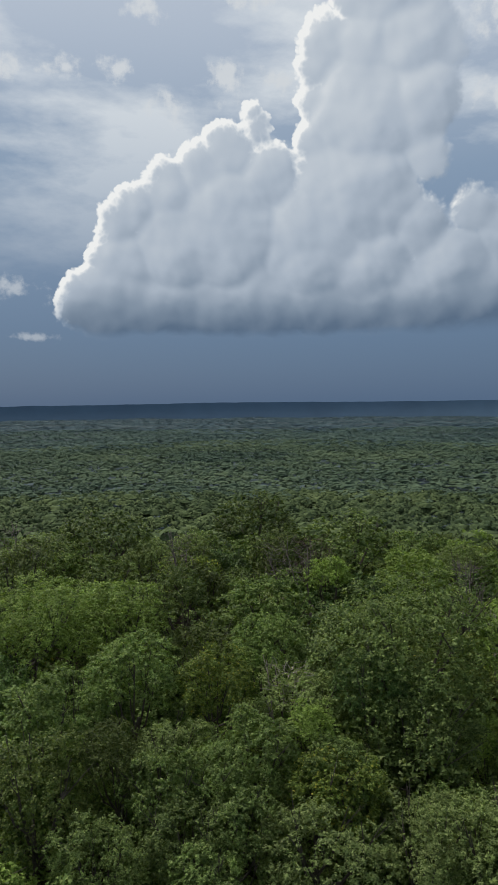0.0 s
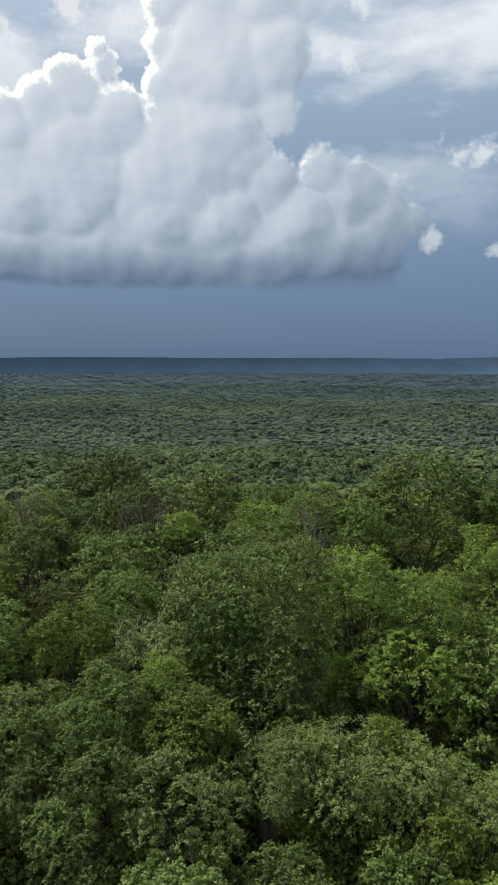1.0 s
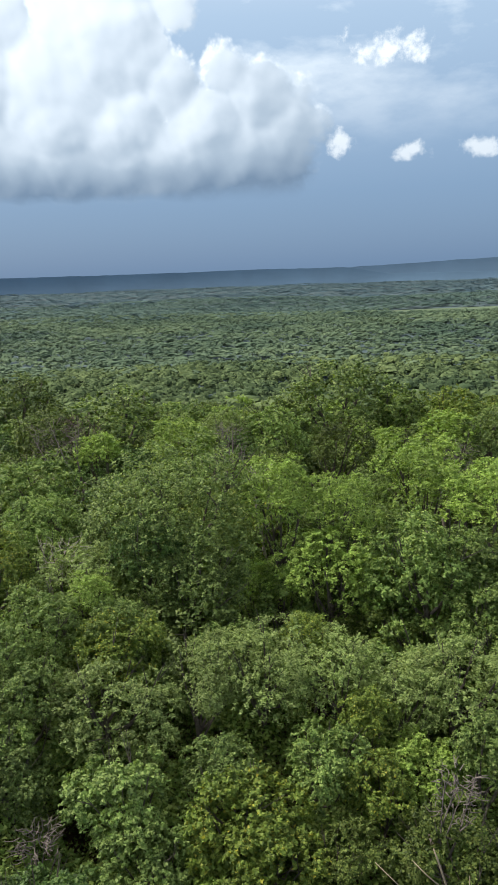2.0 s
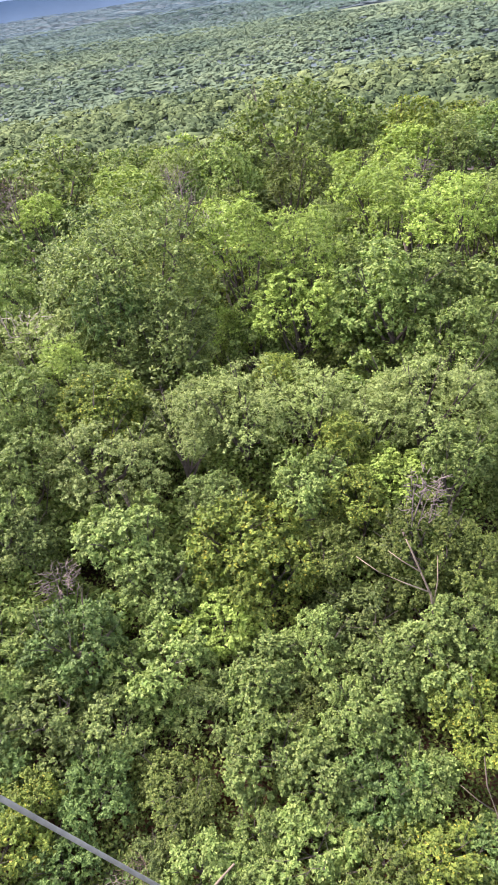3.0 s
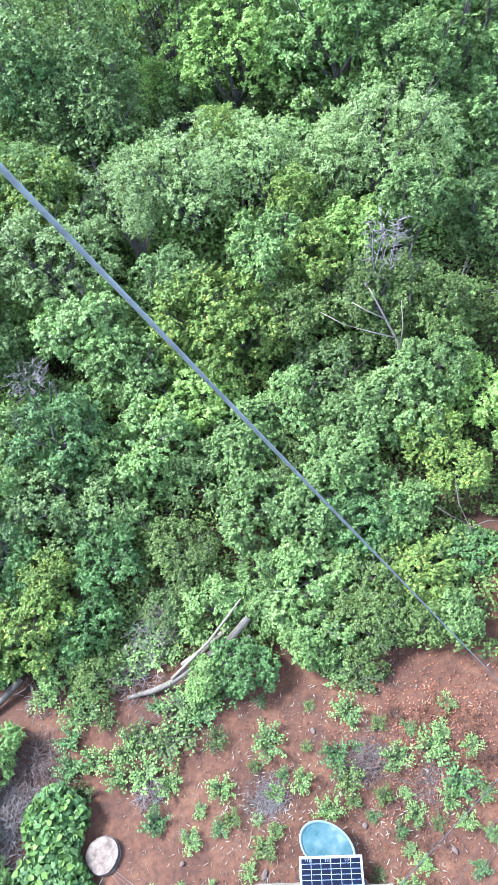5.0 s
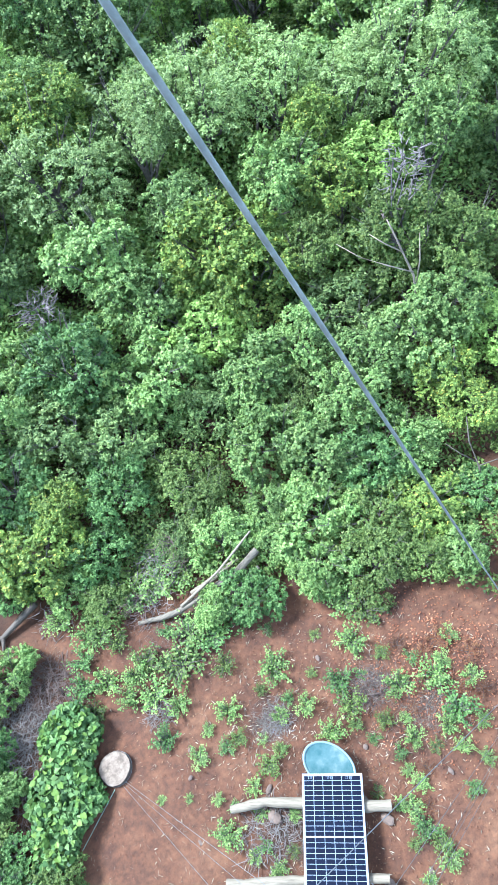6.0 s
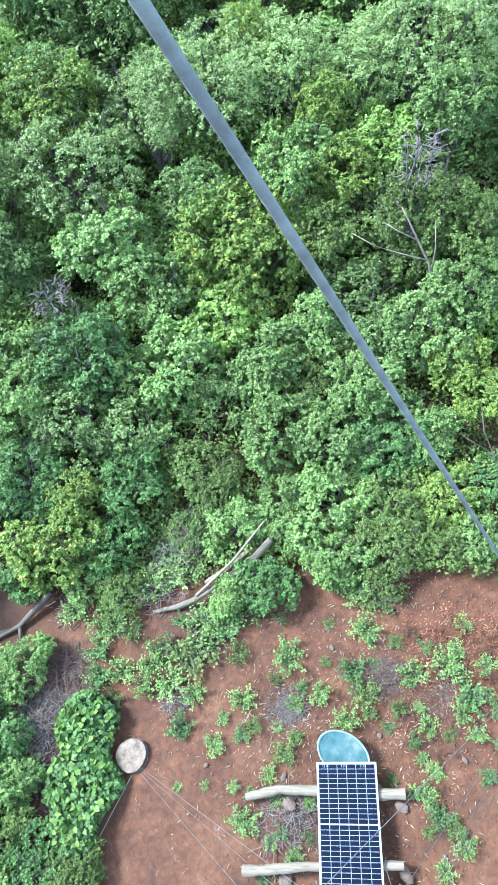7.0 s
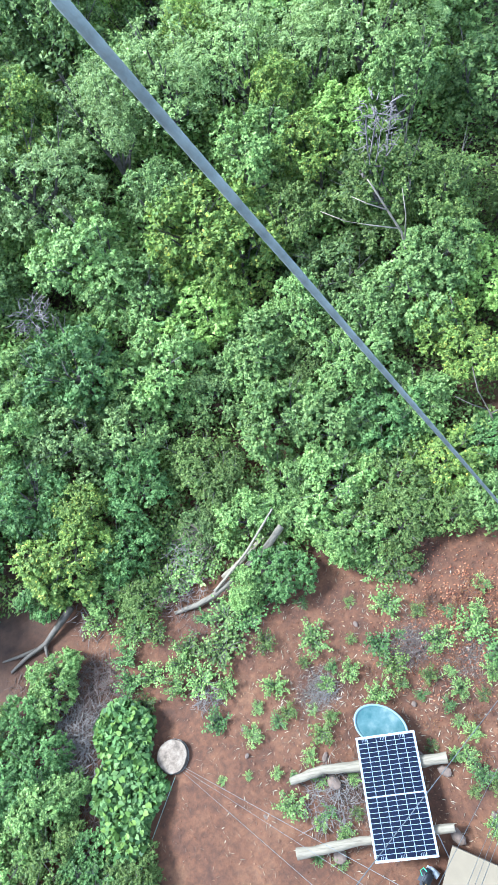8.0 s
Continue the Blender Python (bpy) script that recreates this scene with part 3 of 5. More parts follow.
LISTED = {
    "lime": [(3.9, 34.9, 6.5, 1.25), (7.9, 33.8, 7.0, 1.74), (8.5, 22.1, 7.7, 1.5), (10.4, 20.8, 7.3, 1.3), (9.4, 19.6, 5.8, 1.66), (14.9, 23.1, 7.5, 1.9), (15.6, 19.8, 7.3, 1.61), (21.3, 30.5, 6.7, 1.74), (1.7, 20.4, 5.3, 0.79), (-8.2, 27.9, 7.2, 2.59), (-5.4, 29.0, 6.8, 1.76)],
    "dark": [(19.5, 39.9, 8.2, 3.07), (5.7, 41.2, 7.6, 3.11), (5.4, 23.8, 8.2, 3.37), (3.5, 25.4, 6.8, 1.91), (12.9, 23.6, 6.4, 0.93), (23.0, 29.5, 6.6, 1.44), (5.3, 21.1, 5.6, 1.61), (-0.9, 15.5, 3.5, 0.99), (1.8, 9.7, 1.4, 0.78), (-1.6, 10.7, 2.2, 1.14), (-0.4, 10.0, 1.7, 0.96), (-3.4, 31.2, 6.8, 1.39), (-9.4, 44.3, 7.4, 2.85), (0.3, 51.5, 7.5, 3.11), (-1.7, 17.3, 4.3, 1.2), (-3.8, 16.7, 4.2, 1.1)],
    "green": [(2.2, 6.1, 1.0, 0.89), (1.25, 6.05, 0.7, 0.5), (1.6, 6.9, 0.9, 0.6), (13.3, 34.6, 6.9, 1.64), (11.9, 18.0, 6.4, 1.91), (13.2, 17.5, 6.0, 1.36), (0.8, 30.2, 6.7, 1.67), (22.9, 38.3, 6.8, 2.09), (12.6, 15.2, 5.2, 1.16), (6.3, 13.2, 3.5, 1.02), (1.1, 10.7, 2.3, 1.1), (7.4, 8.1, 2.3, 0.73), (2.4, 8.0, 1.5, 0.92), (3.1, 7.1, 1.3, 0.91), (4.9, 6.2, 1.1, 0.72), (0.4, 6.8, 0.9, 0.72), (1.7, 5.1, 0.8, 0.69), (-0.5, 5.6, 0.7, 0.45), (-2.4, 11.6, 2.6, 0.89), (-4.0, 22.8, 6.7, 1.48), (-2.4, 18.5, 4.9, 1.13), (2.4, 19.1, 5.0, 1.09), (-5.9, 21.0, 6.1, 1.36), (0.7, 25.1, 6.6, 1.22)],
    "blue": [(3.7, 22.1, 6.3, 1.18), (-0.4, 11.9, 2.8, 1.2), (4.1, 6.4, 1.2, 0.84), (-3.0, 10.1, 2.1, 0.93), (-1.0, 8.9, 1.5, 0.8), (-2.0, 8.0, 1.1, 0.66), (0.2, 5.4, 0.8, 0.63)],
    "grey": [(10.6, 13.6, 4.8, 1.6), (9.1, 14.1, 4.2, 1.15), (10.7, 35.2, 6.9, 1.18), (5.7, 16.2, 4.8, 1.59), (4.3, 16.7, 4.5, 1.27), (7.5, 15.6, 4.6, 1.27), (1.8, 16.6, 4.4, 1.69)],
    "yellow": [(25.9, 37.0, 6.7, 1.73), (2.3, 18.5, 4.9, 1.24), (7.3, 16.7, 4.6, 0.74), (7.6, 13.8, 3.8, 0.66), (4.0, 12.7, 3.3, 1.28), (4.3, 11.6, 2.7, 1.03), (7.1, 12.2, 3.2, 0.76), (6.2, 7.1, 1.6, 0.66), (6.2, 6.1, 1.4, 0.65), (-2.2, 9.1, 1.7, 0.61), (-3.1, 8.6, 1.6, 0.9), (4.3, 4.9, 0.8, 0.75), (-1.1, 22.6, 6.3, 1.28)],
    "pale": [(9.8, 11.7, 3.9, 0.9), (4.3, 7.7, 1.7, 0.85), (0.2, 19.8, 5.3, 1.35), (3.8, 14.0, 3.4, 0.85), (1.5, 14.0, 3.5, 1.23), (1.8, 12.6, 2.7, 0.91), (-0.3, 17.3, 4.4, 1.07), (4.3, 9.5, 2.0, 0.76), (6.4, 8.1, 2.2, 1.04), (5.3, 8.3, 1.9, 0.74), (4.2, 3.8, 0.7, 0.55), (-0.9, 18.7, 4.9, 0.99), (-1.2, 15.9, 3.9, 0.79)],
    "olive": [(0.75, 6.3, 0.6, 0.4), (0.5, 7.8, 1.1, 0.7), (2.0, 41.1, 6.8, 1.9), (10.7, 28.2, 6.5, 1.24), (15.4, 30.6, 6.7, 1.66), (18.1, 22.1, 6.4, 1.12), (7.7, 10.3, 3.2, 1.27), (8.5, 9.4, 2.8, 0.99), (6.0, 11.4, 2.6, 0.85), (0.3, 8.5, 1.2, 0.81), (3.3, 5.4, 0.9, 0.87), (2.7, 4.6, 0.8, 0.79), (3.6, 4.1, 0.7, 0.56), (-12.1, 37.5, 6.8, 1.81), (-5.7, 18.3, 5.3, 1.65), (-3.9, 19.4, 5.3, 1.1)],
}
taken = []
count = 0
for species, rows in LISTED.items():
    for x, y, top, r in rows:
        plant(species, x, y, top, r, count)
        taken.append((x, y, r * 1.35))
        count += 1


SIDE = [(-5.7, 6.6, 0.8, 0.5), (-5.55, 4.8, 0.6, 0.42), (-5.2, 2.95, 0.55, 0.5), (-5.76, 3.7, 0.65, 0.5), (-6.9, 4.6, 0.9, 0.7), (-6.5, 2.6, 0.7, 0.6)]
BESIDE = [(-5.9, 5.6, 0.9, 0.7), (-6.1, 4.9, 0.85, 0.7), (-6.4, 4.1, 0.8, 0.7), (-5.95, 3.15, 0.7, 0.65), (-4.75, 6.8, 0.75, 0.6), (-5.4, 2.7, 0.6, 0.5), (-6.9, 5.7, 1.0, 0.8), (-6.9, 3.2, 0.8, 0.7), (-6.6, 6.8, 1.0, 0.7), (-3.9, 8.6, 0.9, 0.6), (-2.9, 7.7, 0.8, 0.5), (-2.4, 7.0, 0.7, 0.5)] + SIDE
for x, y, top, r in BESIDE:
    plant(("green", "olive", "blue")[count % 3], x, y, top, r, count)
    taken.append((x, y, r))
    count += 1


def edge_of_clearing(x):
    """The y at which the thicket begins."""
    return float(np.interp(x, [-9, -5, -3, -1.5, 0.5, 2, 3.5, 5, 9], [9.5, 8.6, 7.4, 6.4, 5.3, 4.4, 3.3, 1.5, -3]))


def canopy(d):
    return float(np.clip(0.7 + (d - 7.5) * 0.33, 0.5, 6.0))


fill = random.Random(21)
mix = ["green", "dark", "green", "olive", "grey", "green", "pale", "blue", "dark", "yellow", "lime"]
tries = 0
while tries < 5200:
    tries += 1
    d = math.sqrt(fill.uniform(6.5 ** 2, 62 ** 2))
    a = radians(fill.uniform(-34, 62))
    x, y = d * math.sin(a), d * math.cos(a)
    if (-2.3 < x < 1.3 and y < 6.9) or y < edge_of_clearing(x) + 0.5 or (d > 14 and not -23 < math.degrees(a) < 47):
        continue
    c = canopy(d)
    r = min(0.5 + 0.26 * c, 1.9) * fill.uniform(0.75, 1.3)
    if any((x - u) ** 2 + (y - v) ** 2 < (0.58 * (r + w)) ** 2 for u, v, w in taken):
        continue
    species = fill.choice(mix)
    plant(species, x, y, (c + 0.4 * r) * fill.uniform(0.62, 0.9) + float(ground_height(x, y)), r, count)
    taken.append((x, y, r))
    count += 1


# young shrubs in the gaps under the trees
low = []
for species, rows in LISTED.items():
    for x, y, top, r in rows:
        if top > 5.4:
            for k, (away, aside) in enumerate(((0.9, 0.0), (0.6, 0.55))):
                d = math.hypot(x, y)
                u, v = x - (x * away + y * aside) / d * r, y - (y * away - x * aside) / d * r
                plant(("green", "olive", species)[(count + k) % 3], u, v, top * fill.uniform(0.5, 0.66), r * fill.uniform(0.6, 0.8), count, "sapling")
                low.append((u, v))
                count += 1
tries = 0
while tries < 1500 and len(low) < 75:
    tries += 1
    d = math.sqrt(fill.uniform(12.5 ** 2, 33 ** 2))
    a = radians(fill.uniform(-20, 45))
    x, y = d * math.sin(a), d * math.cos(a)
    if any((x - u) ** 2 + (y - v) ** 2 < 1.5 ** 2 for u, v in low) or any((x - u) ** 2 + (y - v) ** 2 < (0.3 * w) ** 2 for u, v, w in taken):
        continue
    plant(fill.choice(["green", "olive", "dark"]), x, y, canopy(d) * fill.uniform(0.45, 0.65), fill.uniform(1.0, 1.5), count, "sapling")
    low.append((x, y))
    count += 1


# low leafy tangle under the thicket
def undergrowth():
    rnd = np.random.default_rng(33)
    k = 300000
    x, y = rnd.uniform(-9, 17, k), rnd.uniform(2.5, 29, k)
    edge = np.interp(x, [-9, -5, -3, -1.5, 0.5, 2, 3.5, 5, 9], [9.5, 8.6, 7.4, 6.4, 5.3, 4.4, 3.3, 1.5, -3])
    az = np.degrees(np.arctan2(x, y))
    lump = np.sin(x * 2.1 + 1.0) * np.cos(y * 1.9) + 0.7 * np.sin(x * 4.3 + y * 3.1)
    keep = (y > edge + 0.15 + rnd.uniform(0, 0.5, k)) & (az > -36) & (az < 62) & (lump > -1.25)
    x, y, lump, edge = x[keep], y[keep], lump[keep], edge[keep]
    deep = np.clip(np.hypot(x, y) - 7.5, 0, 12)
    z = np.clip((0.28 + 0.18 * lump + 0.13 * np.minimum(deep, y - edge)) * rnd.uniform(0.3, 1.0, len(x)), 0.03, 1.9)
    p = np.stack([x, y, z], 1)
    n = np.array([0, 0, 1.0]) + rnd.normal(0, 0.6, p.shape)
    ob = new("undergrowth", tri_mesh("undergrowth", tri_blades(p, n, 0.085, 0.052, rnd), LEAF["olive"]))
    return tagged(ob, "low tangle of green seedlings and leaves under the bushes", "undergrowth", kind="stuff")


undergrowth()

# ---------------------------------------------------------------- far woods
def far_material(name, dark, main, light, grain, own):
    m, n, l, b = material(name, 0.9)
    g = n.new("ShaderNodeNewGeometry")
    r = ramp_of(n, [(0.0, dark), (0.5, main), (1.0, light)])
    l.new(g.outputs["Random Per Island"], r.inputs[0])
    t = noise_of(n, l, 0.012, 4.0)
    r2 = ramp_of(n, [(0.35, (0.6, 0.66, 0.7)), (0.65, (1.2, 1.15, 1.0))])
    l.new(t.outputs["Fac"], r2.inputs[0])
    c = mixed(n, l, 1.0, r.outputs[0], r2.outputs[0], "MULTIPLY")
    g2 = noise_of(n, l, grain, 5.0, 0.7)
    r3 = ramp_of(n, [(0.36, (0.85, 0.86, 0.87)), (0.62, (1.32, 1.32, 1.3))])
    l.new(g2.outputs["Fac"], r3.inputs[0])
    c = mixed(n, l, 1.0, c, r3.outputs[0], "MULTIPLY")
    # leaves face every way, so a crown far off is lit almost as a soft whole
    lean = n.new("ShaderNodeVectorMath")
    lean.operation = "MULTIPLY_ADD"
    lean.inputs[1].default_value = (own, own, own)
    lean.inputs[2].default_value = (0, 0, 1 - own)
    l.new(g.outputs["Normal"], lean.inputs[0])
    unit = n.new("ShaderNodeVectorMath")
    unit.operation = "NORMALIZE"
    l.new(lean.outputs[0], unit.inputs[0])
    l.new(unit.outputs[0], b.inputs["Normal"])
    l.new(c, b.inputs["Base Color"])
    b.inputs["Specular IOR Level"].default_value = 0.1
    return m


def dome_pattern(sides, rings):
    pts = [(0, 0, 1.0)]
    for i in range(1, rings + 1):
        a = i / rings * 1.4
        for k in range(sides):
            b = 2 * math.pi * (k + 0.5 * (i % 2)) / sides
            pts.append((math.sin(a) * math.cos(b), math.sin(a) * math.sin(b), math.cos(a)))
    faces = [(0, 1 + k, 1 + (k + 1) % sides) for k in range(sides)]
    for i in range(rings - 1):
        for k in range(sides):
            a, b = 1 + i * sides + k, 1 + i * sides + (k + 1) % sides
            faces += [(a, a + sides, b), (b, a + sides, b + sides)]
    return np.array(pts), np.array(faces)


FIELD = (radians(30.0), radians(52.0), 560.0, 720.0)      # a cleared field in the valley: bearings and distances


def woods(name, label, near, far, spacing, size, sides, rings, tufts, squash, mat, az=(-24, 46), seed=1):
    """Crowns by the thousand, each a ragged dome."""
    rnd = np.random.default_rng(seed)
    area = math.pi * (far ** 2 - near ** 2) * (az[1] - az[0]) / 360
    k = int(area / spacing ** 2)
    d = np.sqrt(rnd.uniform(near ** 2, far ** 2, k))
    a = np.radians(rnd.uniform(*az, k))
    keep = ~((a > FIELD[0]) & (a < FIELD[1]) & (d > FIELD[2]) & (d < FIELD[3]))
    d, a = d[keep], a[keep]
    x, y = d * np.sin(a), d * np.cos(a)
    k = len(d)
    s = size * rnd.uniform(0.4, 1.0, k) ** 0.8 * rnd.choice([0.8, 1.0, 1.5], k, p=[0.45, 0.4, 0.15])
    z = ground_height(x, y) + 3.0 + rnd.uniform(-0.6, 2.0, k)
    p, f = dome_pattern(sides, rings)
    wob = rnd.uniform(0.75, 1.15, (k, len(p), 1))
    v = p[None] * wob * s[:, None, None] * np.array([1, 1, squash]) + np.stack([x, y, z], 1)[:, None]
    faces = (f[None] + (np.arange(k) * len(p))[:, None, None]).reshape(-1, 3)
    i = np.repeat(np.arange(k), tufts)
    w = rnd.normal(size=(k * tufts, 3))
    w[:, 2] = np.abs(w[:, 2])
    w /= np.linalg.norm(w, axis=1, keepdims=True)
    c = np.stack([x, y, z], 1)[i] + w * s[i][:, None] * rnd.uniform(0.82, 1.12, (k * tufts, 1)) * np.array([1, 1, squash * 1.1])
    leafy = tri_blades(c, w + np.array([0, -0.2, 0.5]) + rnd.normal(0, 0.4, w.shape), size * 0.5, size * 0.42, rnd)
    faces = np.concatenate([faces, np.arange(3 * k * tufts).reshape(-1, 3) + k * len(p)])
    v = np.concatenate([v.reshape(-1, 3), leafy.reshape(-1, 3)])
    me = bpy.data.meshes.new(name)
    me.vertices.add(len(v))
    me.vertices.foreach_set("co", v.astype(np.float32).ravel())
    me.loops.add(faces.size)
    me.loops.foreach_set("vertex_index", faces.astype(np.int32).ravel())
    me.polygons.add(len(faces))
    me.polygons.foreach_set("loop_start", np.arange(0, faces.size, 3, dtype=np.int32))
    me.update()
    me.materials.append(mat)
    return tagged(new(name, me), label, "woods", kind="stuff")


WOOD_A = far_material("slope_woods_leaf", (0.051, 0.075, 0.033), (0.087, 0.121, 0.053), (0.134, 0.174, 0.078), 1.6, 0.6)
# haze is painted into these base colours, bluer from belt to belt
WOOD_B = far_material("valley_woods_hazed_leaf", (0.077, 0.115, 0.077), (0.098, 0.142, 0.092), (0.126, 0.172, 0.108), 0.8, 0.35)
WOOD_C = far_material("middle_woods_hazed_leaf", (0.078, 0.125, 0.116), (0.090, 0.139, 0.127), (0.101, 0.150, 0.132), 0.4, 0.2)
WOOD_D = far_material("distant_woods_hazed_leaf", (0.08, 0.13, 0.16), (0.088, 0.14, 0.17), (0.095, 0.148, 0.176), 0.2, 0.08)
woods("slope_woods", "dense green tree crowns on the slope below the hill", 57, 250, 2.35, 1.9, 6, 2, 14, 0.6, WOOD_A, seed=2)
woods("valley_woods", "unbroken forest over the valley, dull green with haze", 220, 640, 3.7, 2.8, 5, 2, 6, 0.36, WOOD_B, seed=3)
woods("middle_woods", "forest on the valley floor, bluish green with haze", 560, 1250, 6.5, 5.0, 5, 2, 1, 0.2, WOOD_C, seed=5)
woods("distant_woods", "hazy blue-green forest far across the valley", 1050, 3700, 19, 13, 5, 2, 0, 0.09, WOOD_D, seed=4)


def thicket():
    """Leafy middle storey between the trunks."""
    rnd = np.random.default_rng(35)
    k = 220000
    d, a = np.sqrt(rnd.uniform(12.5 ** 2, 36 ** 2, k)), np.radians(rnd.uniform(-20, 46, k))
    x, y = d * np.sin(a), d * np.cos(a)
    lump = np.sin(x * 1.3 + 0.6) * np.cos(y * 1.5) + 0.6 * np.sin(x * 2.9 + y * 2.3)
    keep = lump > -0.75
    d, x, y, lump = d[keep], x[keep], y[keep], lump[keep]
    top = np.clip(0.7 + (d - 7.5) * 0.33, 0.5, 6.0)
    z = top * (0.42 + 0.13 * lump) * rnd.uniform(0.35, 1.0, len(x)) ** 0.5
    p = np.stack([x, y, z], 1)
    n = np.array([0, 0, 1.0]) + rnd.normal(0, 0.6, p.shape)
    ob = new("thicket", tri_mesh("thicket", tri_blades(p, n, 0.15, 0.085, rnd), LEAF["green"]))
    return tagged(ob, "dense leafy middle storey between the forest trees", "undergrowth", kind="stuff")


thicket()
# ---------------------------------------------------------------- distance: field, ridge, clouds
def plain_material(name, colour, rough=0.8, metal=0.0, vary=0.25, scale=6.0, bump=0.3, depth=0.01):
    m, n, l, b = material(name, rough, metal)
    t = noise_of(n, l, scale, 8.0)
    r = ramp_of(n, [(0.3, tuple(c * (1 - vary) for c in colour)), (0.7, tuple(min(c * (1 + vary), 1.0) for c in colour))])
    l.new(t.outputs["Fac"], r.inputs[0])
    l.new(r.outputs[0], b.inputs["Base Color"])
    if bump:
        bumped(n, l, b, t.outputs["Fac"], bump, depth)
    return m


def sector(r0, r1, a0, a1, lift, steps=24):
    v, f = [], []
    for i in range(steps + 1):
        a = a0 + (a1 - a0) * i / steps
        for r in np.linspace(r0, r1, 5):
            x, y = r * math.sin(a), r * math.cos(a)
            v.append((x, y, float(ground_height(x, y)) + lift))
    for i in range(steps):
        for j in range(4):
            p = i * 5 + j
            f.append((p, p + 1, p + 6, p + 5))
    return v, f


FIELD_GREEN = plain_material("field_grass", (0.085, 0.125, 0.06), 0.9, vary=0.15, scale=0.02, bump=0)
v, f = sector(FIELD[2], FIELD[3], FIELD[0], FIELD[1], 1.2)
tagged(link_mesh("field", v, f, FIELD_GREEN), "pale green cleared field among the valley woods", "field", kind="structure")

# the blue haze on both ridges is painted into their base colours
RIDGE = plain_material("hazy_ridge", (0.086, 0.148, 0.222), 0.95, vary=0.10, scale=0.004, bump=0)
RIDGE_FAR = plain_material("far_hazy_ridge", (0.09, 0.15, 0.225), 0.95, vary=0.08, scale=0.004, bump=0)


def ridge(name, label, mat, dist, a0, a1, bearings, heights, seed):
    """A flat-topped ridge: its crest over the eye by bearing."""
    rnd = np.random.default_rng(seed)
    az = np.linspace(a0, a1, 320)
    wob = np.convolve(rnd.normal(size=360), np.ones(41) / 41, "same")[20:340]
    crest = np.interp(az, bearings, heights) + 12 * wob + 0.4 * rnd.normal(size=320) + EYE
    v, f = [], []
    for a, c in zip(np.radians(az), crest):
        for r, h in ((dist - 330, -96), (dist - 300, min(-72, c - 20)), (dist - 240, c - 1.5), (dist - 239.5, c), (dist + 150, c - 130)):
            v.append((r * math.sin(a), r * math.cos(a), h))
    for i in range(319):
        for j in range(4):
            p = i * 5 + j
            f.append((p, p + 1, p + 6, p + 5))
    return tagged(link_mesh(name, v, f, mat, smooth=True), label, "ridge", kind="structure")


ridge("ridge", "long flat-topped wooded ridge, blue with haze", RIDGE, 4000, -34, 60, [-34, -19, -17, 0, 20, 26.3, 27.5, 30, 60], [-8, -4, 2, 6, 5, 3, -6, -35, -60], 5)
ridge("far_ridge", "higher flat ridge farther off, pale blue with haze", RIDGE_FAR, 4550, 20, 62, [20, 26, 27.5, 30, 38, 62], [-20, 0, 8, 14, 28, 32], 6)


# ---------------------------------------------------------------- the clearing
def grain_material(name, dark, light, turn):
    """Wood streaked along the way that it lies: turn in degrees about z."""
    m, n, l, b = material(name, 0.8)
    c = n.new("ShaderNodeTexCoord")
    mp = n.new("ShaderNodeMapping")
    mp.vector_type = "TEXTURE"
    mp.inputs["Rotation"].default_value = (0, 0, radians(turn))
    mp.inputs["Scale"].default_value = (0.9, 0.07, 0.07)
    l.new(c.outputs["Object"], mp.inputs[0])
    t = n.new("ShaderNodeTexNoise")
    t.inputs["Scale"].default_value, t.inputs["Detail"].default_value, t.inputs["Roughness"].default_value = 2.2, 9.0, 0.65
    l.new(mp.outputs[0], t.inputs["Vector"])
    r = ramp_of(n, [(0.3, dark), (0.5, tuple((p * 0.35 + q * 0.65) for p, q in zip(dark, light))), (0.7, light)])
    l.new(t.outputs["Fac"], r.inputs[0])
    l.new(r.outputs[0], b.inputs["Base Color"])
    bumped(n, l, b, t.outputs["Fac"], 0.7, 0.012)
    return m


PALE_WOOD = grain_material("peeled_wood", (0.10, 0.076, 0.047), (0.225, 0.183, 0.122), -31)
SPLIT_WOOD = grain_material("split_wood", (0.07, 0.054, 0.036), (0.175, 0.142, 0.096), 0)
WEATHERED = grain_material("weathered_wood", (0.042, 0.032, 0.022), (0.115, 0.09, 0.064), 0)
STONE = plain_material("stone", (0.115, 0.078, 0.055), 0.9, vary=0.3, scale=9.0, bump=0.6)
THIN_STEEL = plain_material("thin_strand", (0.13, 0.13, 0.12), 0.75, 0.0, vary=0.3, scale=20.0, bump=0.3, depth=0.004)
STEEL = plain_material("galvanised_strand", (0.235, 0.245, 0.205), 0.75, 0.0, vary=0.3, scale=60.0, bump=0.8, depth=0.004)
GREEN_CORD = plain_material("green_cord", (0.25, 0.36, 0.26), 0.7, vary=0.2, scale=40.0)
ALU = plain_material("aluminium", (0.42, 0.44, 0.47), 0.4, 0.2, vary=0.05, scale=30.0, bump=0.1)


def soil_z(x, y):
    return float(ground_height(x, y))


def box(bm, x0, x1, y0, y1, z0, z1, bevel=0.0):
    r = bmesh.ops.create_cube(bm, size=1.0, matrix=Matrix.Translation(((x0 + x1) / 2, (y0 + y1) / 2, (z0 + z1) / 2)) @ Matrix.Diagonal((x1 - x0, y1 - y0, z1 - z0, 1)))
    if bevel:
        es = {e for q in r["verts"] for e in q.link_edges}
        bmesh.ops.bevel(bm, geom=list(es), offset=bevel, segments=2, affect="EDGES")


